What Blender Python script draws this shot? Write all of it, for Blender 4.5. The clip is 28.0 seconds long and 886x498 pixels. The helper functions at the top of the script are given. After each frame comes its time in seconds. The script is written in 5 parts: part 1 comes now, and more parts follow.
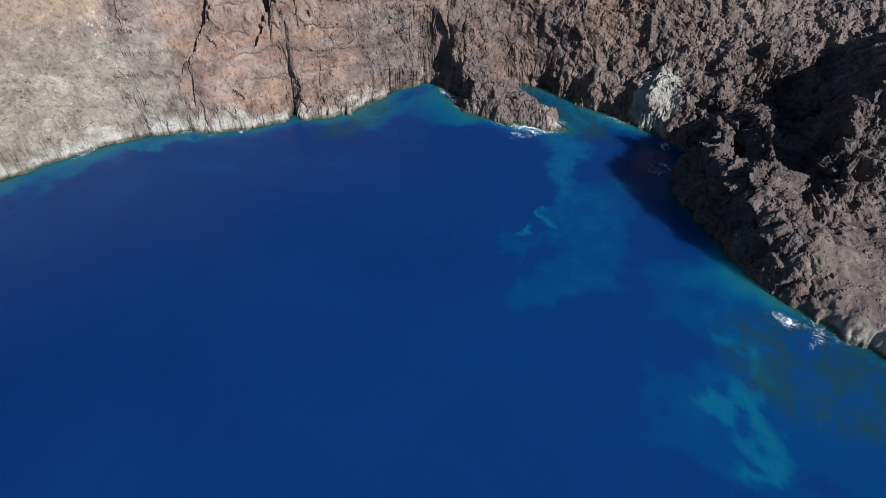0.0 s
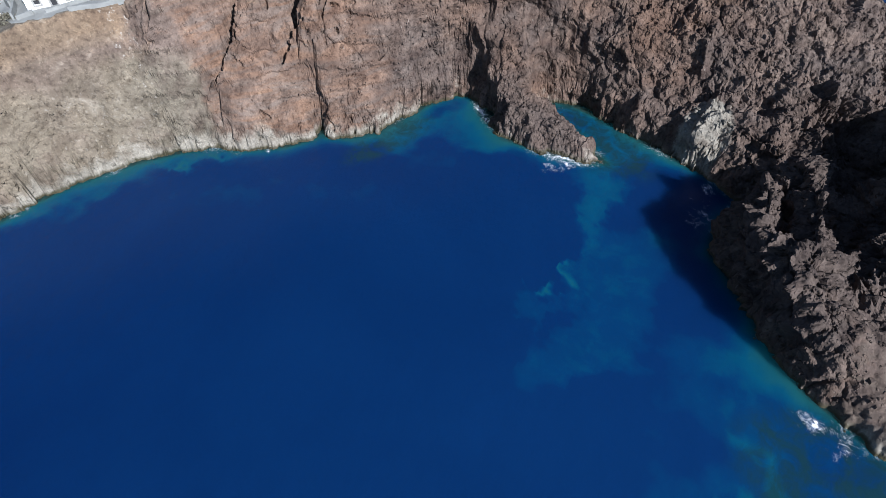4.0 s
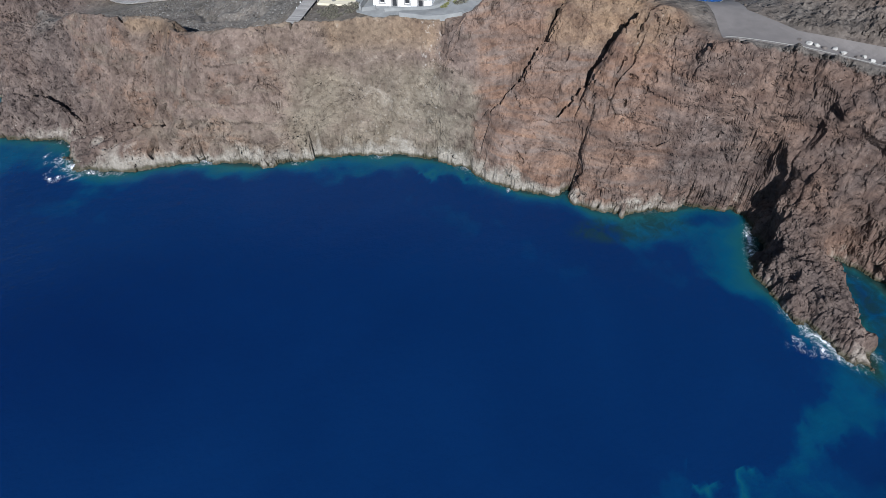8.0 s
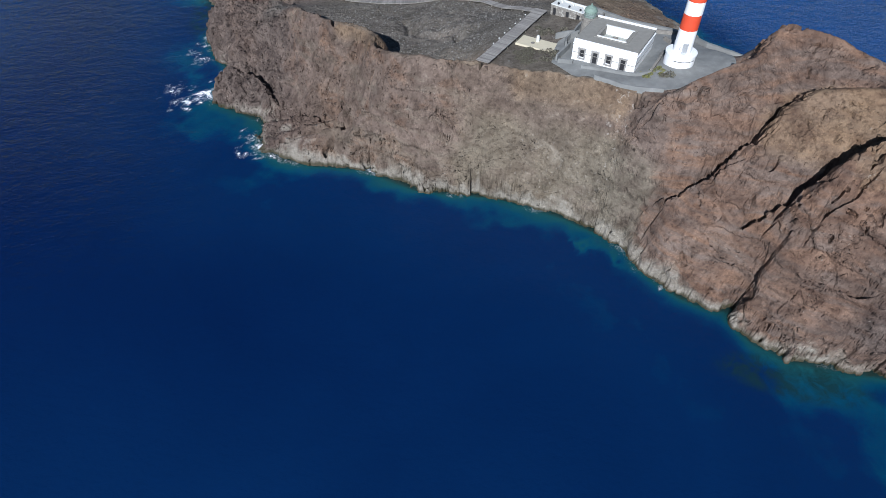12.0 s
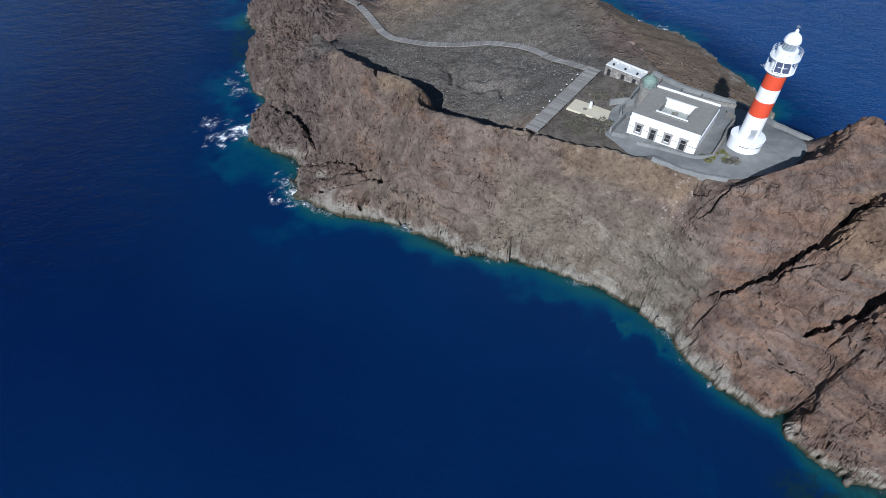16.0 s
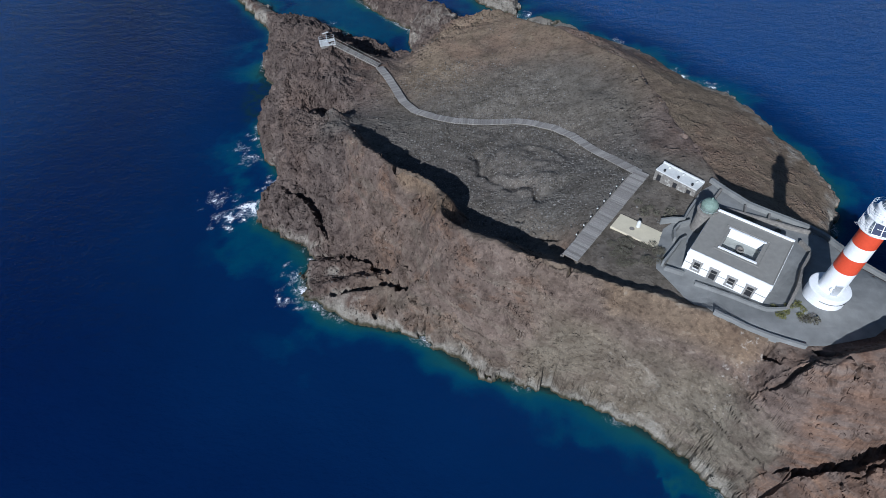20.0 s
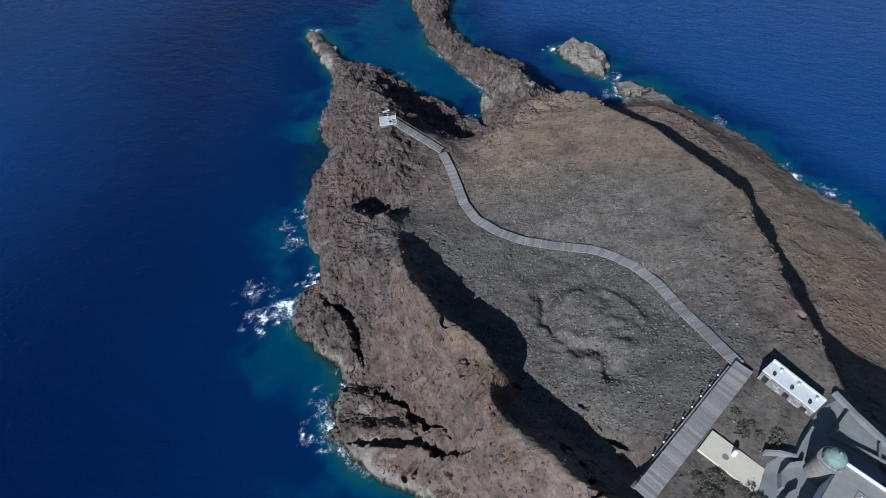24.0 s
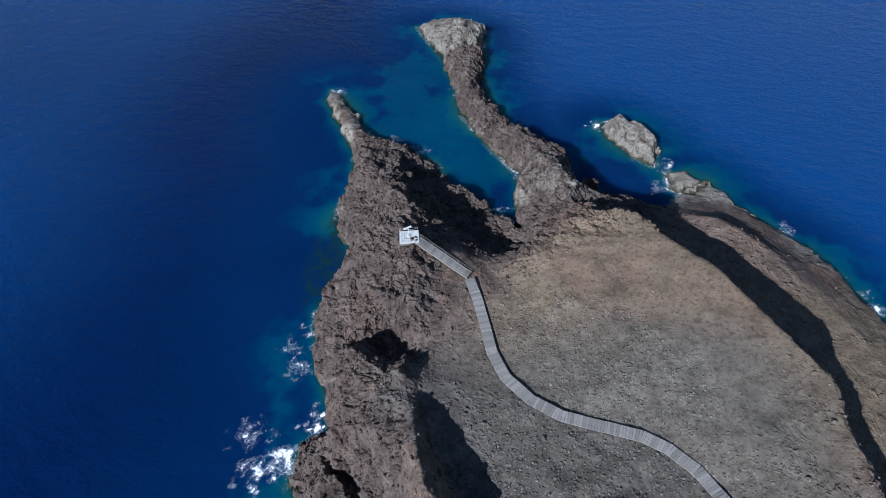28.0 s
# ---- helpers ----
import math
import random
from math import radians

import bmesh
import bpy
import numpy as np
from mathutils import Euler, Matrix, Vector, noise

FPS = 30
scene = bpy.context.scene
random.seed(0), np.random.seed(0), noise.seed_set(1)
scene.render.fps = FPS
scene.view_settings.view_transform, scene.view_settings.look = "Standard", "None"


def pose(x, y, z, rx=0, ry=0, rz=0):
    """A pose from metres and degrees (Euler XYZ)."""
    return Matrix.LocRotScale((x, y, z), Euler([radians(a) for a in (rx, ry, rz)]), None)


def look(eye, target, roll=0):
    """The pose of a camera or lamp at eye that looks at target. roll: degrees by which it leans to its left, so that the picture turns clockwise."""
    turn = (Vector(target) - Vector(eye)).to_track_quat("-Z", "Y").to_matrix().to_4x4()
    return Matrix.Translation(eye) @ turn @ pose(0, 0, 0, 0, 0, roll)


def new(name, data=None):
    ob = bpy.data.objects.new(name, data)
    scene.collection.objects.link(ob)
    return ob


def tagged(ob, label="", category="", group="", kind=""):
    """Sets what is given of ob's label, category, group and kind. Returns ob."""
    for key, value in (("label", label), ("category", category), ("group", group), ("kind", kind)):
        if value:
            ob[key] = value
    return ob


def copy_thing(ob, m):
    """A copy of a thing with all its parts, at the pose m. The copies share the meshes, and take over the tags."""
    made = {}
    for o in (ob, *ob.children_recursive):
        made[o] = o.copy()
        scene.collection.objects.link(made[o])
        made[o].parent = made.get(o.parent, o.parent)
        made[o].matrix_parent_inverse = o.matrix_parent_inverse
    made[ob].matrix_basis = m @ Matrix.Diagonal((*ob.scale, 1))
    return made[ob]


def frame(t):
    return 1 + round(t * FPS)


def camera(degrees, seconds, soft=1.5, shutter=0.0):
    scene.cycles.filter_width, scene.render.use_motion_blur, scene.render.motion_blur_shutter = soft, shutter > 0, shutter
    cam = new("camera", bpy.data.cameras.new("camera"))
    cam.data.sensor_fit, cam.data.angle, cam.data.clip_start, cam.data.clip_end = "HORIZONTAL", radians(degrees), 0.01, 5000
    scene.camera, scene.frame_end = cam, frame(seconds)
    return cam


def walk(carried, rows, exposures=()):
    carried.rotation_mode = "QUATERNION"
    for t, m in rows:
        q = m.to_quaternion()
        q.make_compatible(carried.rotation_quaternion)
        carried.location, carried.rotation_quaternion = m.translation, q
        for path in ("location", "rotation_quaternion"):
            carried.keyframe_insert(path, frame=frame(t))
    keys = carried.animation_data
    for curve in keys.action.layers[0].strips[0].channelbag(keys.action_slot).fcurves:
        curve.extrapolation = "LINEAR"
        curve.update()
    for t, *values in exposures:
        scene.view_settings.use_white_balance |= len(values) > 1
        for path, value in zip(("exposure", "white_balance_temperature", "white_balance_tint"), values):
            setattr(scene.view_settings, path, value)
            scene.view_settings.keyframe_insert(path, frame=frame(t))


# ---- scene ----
cam = camera(76.02, 28.0, soft=0.8)
PATH = [
    (0, (-32.43, -35.15, 57.90), (2.03, -19.99, 24.99), -0.47),
    (0.5, (-31.00, -34.58, 59.51), (2.76, -19.69, 25.77), -0.50),
    (1, (-29.44, -34.01, 61.21), (3.70, -19.37, 26.76), -0.54),
    (1.5, (-27.84, -33.52, 62.91), (4.58, -19.13, 27.67), -0.59),
    (2, (-26.23, -33.17, 64.44), (5.30, -19.08, 28.28), -0.71),
    (2.5, (-24.56, -33.05, 65.95), (6.67, -18.88, 29.57), -0.96),
    (4.5, (-16.07, -33.38, 69.48), (12.32, -14.00, 33.17), -2.31),
    (5, (-14.56, -33.33, 69.74), (12.37, -11.57, 33.66), -2.09),
    (5.5, (-12.90, -33.20, 70.12), (12.30, -9.18, 34.24), -1.91),
    (6, (-11.05, -32.90, 70.81), (12.21, -6.90, 34.99), -1.81),
    (6.5, (-9.06, -32.53, 71.67), (12.30, -4.96, 35.83), -1.84),
    (7, (-7.31, -31.96, 72.55), (12.05, -2.96, 36.71), -1.76),
    (7.5, (-5.61, -31.39, 73.07), (11.53, -0.95, 37.31), -1.74),
    (8, (-4.01, -30.85, 73.44), (10.71, 1.02, 37.84), -1.60),
    (8.5, (-2.73, -29.89, 73.83), (9.66, 3.08, 38.34), -1.35),
    (9, (-1.54, -28.71, 74.35), (8.57, 5.06, 38.89), -1.15),
    (9.5, (-0.34, -27.49, 75.18), (7.32, 6.89, 39.70), -1.01),
    (10, (0.96, -25.90, 75.98), (6.09, 8.85, 40.40), -0.93),
    (10.5, (1.96, -24.23, 76.76), (5.31, 10.63, 41.07), -0.90),
    (11, (2.25, -22.91, 77.72), (4.85, 11.91, 41.93), -0.93),
    (11.5, (2.30, -21.12, 78.72), (4.58, 13.55, 42.76), -0.92),
    (12, (2.29, -19.32, 79.91), (4.27, 15.16, 43.75), -0.97),
    (12.5, (2.42, -17.62, 81.15), (4.05, 16.67, 44.80), -1.09),
    (14.5, (1.48, -11.40, 84.41), (1.48, 22.77, 47.91), -0.50),
    (15, (0.93, -9.70, 84.96), (0.98, 24.53, 48.52), -0.23),
    (15.5, (0.35, -7.63, 85.48), (0.47, 26.64, 49.07), -0.08),
    (16, (-0.00, -5.41, 86.17), (0.05, 28.90, 49.80), -0.06),
    (16.5, (-0.02, -2.92, 86.94), (-0.06, 31.37, 50.55), -0.21),
    (17, (0.03, -0.00, 87.78), (-0.22, 34.23, 51.34), -0.40),
    (17.5, (0.43, 3.03, 88.68), (-0.12, 37.21, 52.20), -0.76),
    (18, (0.44, 6.15, 89.46), (-0.59, 40.34, 52.99), -0.90),
    (18.5, (0.19, 9.53, 90.28), (-1.33, 43.67, 53.77), -0.86),
    (19, (-0.05, 13.00, 91.11), (-1.69, 47.11, 54.58), -0.84),
    (19.5, (-0.52, 16.75, 92.20), (-2.18, 50.76, 55.59), -0.91),
    (20, (-0.90, 20.57, 93.38), (-2.62, 54.44, 56.64), -0.99),
    (20.5, (-1.18, 24.47, 94.76), (-3.19, 58.15, 57.87), -1.17),
    (21, (-1.51, 28.48, 95.93), (-4.03, 62.01, 58.92), -1.27),
    (21.5, (-1.72, 32.56, 97.14), (-5.06, 65.88, 60.02), -1.43),
    (23.5, (-2.25, 49.17, 101.26), (-8.17, 81.73, 63.78), -2.28),
    (24, (-2.70, 53.47, 101.78), (-9.52, 85.81, 64.27), -2.19),
    (24.5, (-3.05, 57.51, 102.32), (-10.58, 89.72, 64.83), -2.22),
    (25, (-3.51, 61.66, 103.18), (-11.57, 93.69, 65.64), -2.43),
    (25.5, (-4.12, 66.06, 104.18), (-12.53, 97.86, 66.52), -2.51),
    (26, (-5.07, 70.30, 104.98), (-13.65, 101.96, 67.24), -2.54),
    (26.5, (-6.23, 74.43, 105.84), (-14.86, 105.96, 68.00), -2.53),
    (27, (-7.47, 78.58, 106.79), (-16.08, 109.97, 68.84), -2.50),
    (27.5, (-8.64, 82.51, 107.88), (-17.30, 113.98, 70.00), -2.39),
    (28, (-9.76, 86.33, 108.97), (-18.46, 117.97, 71.24), -2.37),
]
walk(cam, [(t, look(eye, target, roll)) for t, eye, target, roll in PATH],
    exposures=[(0, 1.12, 5600, 11), (2.5, 1.08, 5600, 11), (5, 0.92, 5700, 11), (9, 0.56, 5680, 11), (12, 0.37, 5620, 11), (16, 0.24, 5480, 11), (20, 0.08, 5430, 11), (24, 0.24, 5350, 11), (28, 0.46, 5300, 11)])
# ==== place ====

# ---------------------------------------------------------------- light
SUN_DIR = Vector((-0.39 * 0.845, -0.92 * 0.845, 0.535)).normalized()
world = bpy.data.worlds.new("sky")
scene.world = world
world.use_nodes = True
wn = world.node_tree
sky = wn.nodes.new("ShaderNodeTexSky")
sky.sky_type = "NISHITA"
sky.sun_disc = False
sky.sun_elevation = math.asin(SUN_DIR.z)
sky.sun_rotation = math.atan2(SUN_DIR.x, SUN_DIR.y)
sky.altitude = 50
sky.air_density, sky.dust_density, sky.ozone_density = 1.0, 0.25, 2.0
back = wn.nodes["Background"]
back.inputs["Strength"].default_value = 0.05
wn.links.new(sky.outputs[0], back.inputs[0])
sun = new("sun", bpy.data.lights.new("sun", "SUN"))
sun.data.energy = 5.0
sun.data.angle = radians(0.53)
sun.data.color = (1.0, 0.97, 0.93)
sun.matrix_world = look((0, 0, 200), Vector((0, 0, 200)) - SUN_DIR)


# ---------------------------------------------------------------- materials
class Nodes:
    """Small helper to string shader nodes together."""

    def __init__(self, name):
        self.mat = bpy.data.materials.new(name)
        self.mat.use_nodes = True
        self.tree = self.mat.node_tree
        self.bsdf = self.tree.nodes["Principled BSDF"]

    def add(self, kind, **values):
        node = self.tree.nodes.new("ShaderNode" + kind)
        for key, value in values.items():
            if isinstance(value, bpy.types.NodeSocket):
                self.tree.links.new(value, node.inputs[key.replace("_", " ")])
            else:
                node.inputs[key.replace("_", " ")].default_value = value
        return node

    def link(self, a, b):
        self.tree.links.new(a, b)

    def coords(self):
        return self.tree.nodes.new("ShaderNodeNewGeometry").outputs["Position"]

    def noise(self, scale, detail=4.0, rough=0.55, vector=None, distort=0.0):
        node = self.add("TexNoise", Scale=scale, Detail=detail, Roughness=rough, Distortion=distort)
        self.link(vector if vector else self.coords(), node.inputs["Vector"])
        return node.outputs["Fac"]

    def shaken(self, scale, amount):
        """Positions pushed about by noise, so that cells lose their even shape."""
        node = self.add("TexNoise", Scale=scale, Detail=3.0, Roughness=0.6)
        self.link(self.coords(), node.inputs["Vector"])
        push = self.tree.nodes.new("ShaderNodeVectorMath")
        push.operation = "MULTIPLY_ADD"
        self.link(node.outputs["Color"], push.inputs[0])
        push.inputs[1].default_value = (amount,) * 3
        self.link(self.coords(), push.inputs[2])
        return push.outputs[0]

    def voronoi(self, scale, vector=None, feature="F1", out="Distance"):
        node = self.add("TexVoronoi", Scale=scale)
        node.feature = feature
        self.link(vector if vector else self.coords(), node.inputs["Vector"])
        return node.outputs[out]

    def ramp(self, fac, stops):
        node = self.tree.nodes.new("ShaderNodeValToRGB")
        self.link(fac, node.inputs[0])
        while len(node.color_ramp.elements) < len(stops):
            node.color_ramp.elements.new(0.5)
        for el, (at, col) in zip(node.color_ramp.elements, stops):
            el.position = at
            el.color = col if len(col) == 4 else (*col, 1.0)
        return node.outputs[0]

    def mask(self, fac, lo, hi):
        node = self.tree.nodes.new("ShaderNodeMapRange")
        node.inputs["From Min"].default_value, node.inputs["From Max"].default_value = lo, hi
        self.link(fac, node.inputs["Value"])
        return node.outputs["Result"]

    def math(self, op, a, b=None, clamp=False):
        node = self.tree.nodes.new("ShaderNodeMath")
        node.operation, node.use_clamp = op, clamp
        for n, v in enumerate((a, b)):
            if v is None:
                continue
            if isinstance(v, bpy.types.NodeSocket):
                self.link(v, node.inputs[n])
            else:
                node.inputs[n].default_value = v
        return node.outputs[0]

    def mix(self, fac, a, b, blend="MIX"):
        node = self.tree.nodes.new("ShaderNodeMix")
        node.data_type, node.blend_type = "RGBA", blend
        for key, v in (("Factor", fac), ("A", a), ("B", b)):
            sock = node.inputs[{"Factor": 0, "A": 6, "B": 7}[key]]
            if isinstance(v, bpy.types.NodeSocket):
                self.link(v, sock)
            elif key == "Factor":
                sock.default_value = v
            else:
                sock.default_value = v if len(v) == 4 else (*v, 1.0)
        return node.outputs[2]

    def attr(self, name):
        node = self.tree.nodes.new("ShaderNodeAttribute")
        node.attribute_name = name
        return node.outputs["Fac"]

    def bump(self, height, strength=0.5, distance=0.1, normal=None):
        node = self.add("Bump", Strength=strength, Distance=distance)
        self.link(height, node.inputs["Height"])
        if normal:
            self.link(normal, node.inputs["Normal"])
        return node.outputs[0]

    def done(self, color=None, rough=0.8, normal=None, metal=0.0, spec=0.3):
        b = self.bsdf
        for key, v in (("Base Color", color), ("Roughness", rough), ("Normal", normal), ("Metallic", metal), ("Specular IOR Level", spec)):
            if v is None:
                continue
            if isinstance(v, bpy.types.NodeSocket):
                self.link(v, b.inputs[key])
            elif key == "Base Color":
                b.inputs[key].default_value = v if len(v) == 4 else (*v, 1.0)
            else:
                b.inputs[key].default_value = v
        return self.mat


def plain(name, color, rough=0.7, metal=0.0, scale=3.0, vary=0.25, bump=0.02, fine=20.0):
    """A surface with soft stains, fine grain and a slight relief."""
    n = Nodes(name)
    big, small = n.noise(scale, 4), n.noise(fine, 3)
    dark = tuple(c * (1 - vary) for c in color)
    light = tuple(min(1, c * (1 + vary * 0.5)) for c in color)
    col = n.ramp(big, [(0.3, dark), (0.7, light)])
    col = n.mix(n.mask(small, 0.35, 0.7), col, tuple(c * (1 - vary * 0.5) for c in color))
    return n.done(col, rough, n.bump(small, 0.4, bump), metal)


def make_rock():
    n = Nodes("volcanic_rock")
    pos = n.coords()
    z = n.tree.nodes.new("ShaderNodeSeparateXYZ")
    n.link(pos, z.inputs[0])
    big, mid = n.noise(0.065, 5, 0.6, distort=0.3), n.noise(0.30, 4, 0.62, distort=0.5)
    patch, fine, grit = n.noise(0.15, 5, 0.62, distort=0.6), n.noise(1.35, 2, 0.62), n.noise(3.2, 1, 0.6)
    red, gravel, crag, calm = n.attr("red"), n.attr("gravel"), n.attr("crag"), n.attr("calm")

    def tones(dark, light):
        middle = tuple((a + b) / 2 for a, b in zip(dark, light))
        return n.ramp(mid, [(0.32, dark), (0.5, middle), (0.68, light)])

    def blotch(value, fac, spread=1.3, lo=0.35, hi=0.65):
        """A field of the plan whose edges break up into patches."""
        return n.mask(n.math("ADD", value, n.math("MULTIPLY", n.math("SUBTRACT", fac, 0.5), spread)), lo, hi)

    mauve = tones((0.072, 0.051, 0.040), (0.161, 0.120, 0.096))
    olive = tones((0.082, 0.071, 0.050), (0.181, 0.162, 0.118))
    rust = tones((0.087, 0.050, 0.033), (0.192, 0.116, 0.075))
    ochre = tones((0.113, 0.073, 0.041), (0.209, 0.143, 0.084))
    lava = tones((0.043, 0.032, 0.028), (0.118, 0.092, 0.077))
    ash = tones((0.065, 0.060, 0.050), (0.132, 0.123, 0.106))
    sand = tones((0.112, 0.083, 0.054), (0.191, 0.145, 0.098))
    # streaks of layered ash that follow the slope
    lie = n.tree.nodes.new("ShaderNodeMapping")
    lie.inputs["Scale"].default_value = (0.10, 0.10, 0.55)
    lie.inputs["Rotation"].default_value = (radians(6), radians(-5), 0)
    n.link(pos, lie.inputs[0])
    layer = n.noise(1.0, 6, 0.6, lie.outputs[0], 0.6)
    col = n.mix(n.mask(patch, 0.50, 0.62), mauve, n.mix(0.5, mauve, rust))
    col = n.mix(n.math("MULTIPLY", n.mask(layer, 0.51, 0.62), 0.4), col, n.mix(0.4, olive, mauve))
    col = n.mix(n.math("MULTIPLY", blotch(n.attr("olive"), patch, 2.0, 0.2, 1.0), 0.7), col, olive)
    col = n.mix(n.math("MULTIPLY", blotch(red, patch, 1.5), 0.9), col, n.mix(n.mask(layer, 0.4, 0.6), rust, mauve))
    col = n.mix(n.math("MULTIPLY", blotch(n.attr("ochre"), mid, 1.6, 0.2, 1.1), 0.7), col, ochre)
    col = n.mix(n.math("MULTIPLY", crag, 0.8), col, n.mix(n.math("MULTIPLY", red, n.mask(big, 0.35, 0.6), True), lava, n.mix(0.7, lava, rust)))
    col = n.mix(n.math("MULTIPLY", n.attr("tan"), n.mask(big, 0.2, 0.5), True), col, sand)
    col = n.mix(n.math("MULTIPLY", n.math("MULTIPLY", red, n.attr("tan"), True), n.mask(patch, 0.42, 0.62), True), col, (0.172, 0.118, 0.080))
    col = n.mix(n.math("MULTIPLY", n.attr("grey"), 0.85), col, ash)
    # darker rock by zones; on the south ridge this also paints in shade
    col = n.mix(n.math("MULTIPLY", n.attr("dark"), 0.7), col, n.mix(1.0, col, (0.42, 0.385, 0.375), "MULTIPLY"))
    # pale salt-bleached rock by the water
    bleach = n.ramp(n.math("ADD", n.math("MULTIPLY", mid, 0.6), n.math("MULTIPLY", fine, 0.4)), [(0.35, (0.120, 0.104, 0.082)), (0.5, (0.200, 0.180, 0.146)), (0.65, (0.290, 0.265, 0.218))])
    col = n.mix(n.math("MULTIPLY", blotch(n.attr("pale"), mid, 1.4, 0.3, 0.75), 0.92), col, bleach)
    # washed dust and guano in small pale spots
    spots = n.math("MULTIPLY", n.mask(n.noise(1.5, 4, 0.6), 0.64, 0.72), n.mask(patch, 0.46, 0.6), True)
    spots = n.math("MULTIPLY", spots, n.math("SUBTRACT", 1.0, calm), True)
    col = n.mix(n.math("MULTIPLY", spots, 0.5), col, (0.34, 0.305, 0.255))
    streak = n.math("MULTIPLY", n.attr("guano"), n.mask(n.noise(1.1, 5, 0.7), 0.58, 0.68), True)
    col = n.mix(n.math("MULTIPLY", streak, 0.55), col, (0.42, 0.39, 0.34))
    # cinders on the flat ground
    stones = n.voronoi(2.1)
    tint = n.voronoi(2.1, out="Color")
    dots = n.math("MULTIPLY", n.mask(stones, 0.42, 0.30), n.mask(n.noise(0.55, 5, 0.65), 0.42, 0.60), True)
    stone = n.mix(tint, (0.070, 0.062, 0.052), (0.300, 0.278, 0.240))
    col = n.mix(n.math("MULTIPLY", dots, n.math("MULTIPLY", gravel, 0.75), True), col, stone)
    # crumbs, pits and grit of every surface
    col = n.mix(n.math("MULTIPLY", n.mask(fine, 0.50, 0.66), 0.6), col, n.mix(1.0, col, (0.42, 0.40, 0.39), "MULTIPLY"))
    col = n.mix(n.math("MULTIPLY", n.mask(grit, 0.54, 0.74), 0.6), col, n.mix(1.0, col, (1.5, 1.48, 1.44), "MULTIPLY"))
    # weed and wet rock along the waterline
    wet = n.math("ADD", z.outputs["Z"], n.math("MULTIPLY", n.math("SUBTRACT", mid, 0.5), 2.0))
    col = n.mix(n.mask(wet, 0.95, 0.3), col, (0.050, 0.044, 0.026))
    rough = n.mask(wet, 0.2, 1.0)
    uneven = n.math("ADD", n.math("MULTIPLY", n.math("ADD", crag, n.mask(patch, 0.46, 0.60), True), n.math("SUBTRACT", 1.0, calm), True), 0.22)
    loose = n.math("ADD", n.math("MULTIPLY", uneven, 0.8), n.math("MULTIPLY", gravel, 0.55), True)
    tossed = n.shaken(0.7, 1.1)
    n1 = n.bump(n.math("MULTIPLY", n.noise(0.5, 2, 0.5), uneven), 1.0, 0.35)

    def strewn(scale, share):
        """Single stones: some cells stand up as lumps, the others stay flat."""
        own = n.tree.nodes.new("ShaderNodeSeparateColor")
        n.link(n.voronoi(scale, tossed, out="Color"), own.inputs[0])
        return n.math("MULTIPLY", n.mask(n.voronoi(scale, tossed), 0.48, 0.15), n.mask(own.outputs[0], 1 - share, 1.02 - share), True)

    n1 = n.bump(n.math("MULTIPLY", n.voronoi(0.75, tossed), n.math("MULTIPLY", n.math("MULTIPLY", crag, n.math("SUBTRACT", 1.0, calm)), -1.0)), 1.0, 0.4, n1)
    coarse, small = strewn(0.9, 0.35), strewn(1.9, 0.4)
    n1 = n.bump(n.math("MULTIPLY", coarse, uneven), 1.0, 0.30, n1)
    n2 = n.bump(n.math("MULTIPLY", small, loose), 1.0, 0.20, n1)
    col = n.mix(n.math("MULTIPLY", n.math("MULTIPLY", small, loose, True), 0.35), col, n.mix(1.0, col, (1.5, 1.46, 1.4), "MULTIPLY"))
    return n.done(col, n.math("ADD", n.math("MULTIPLY", rough, 0.5), 0.42), n2, spec=0.2)


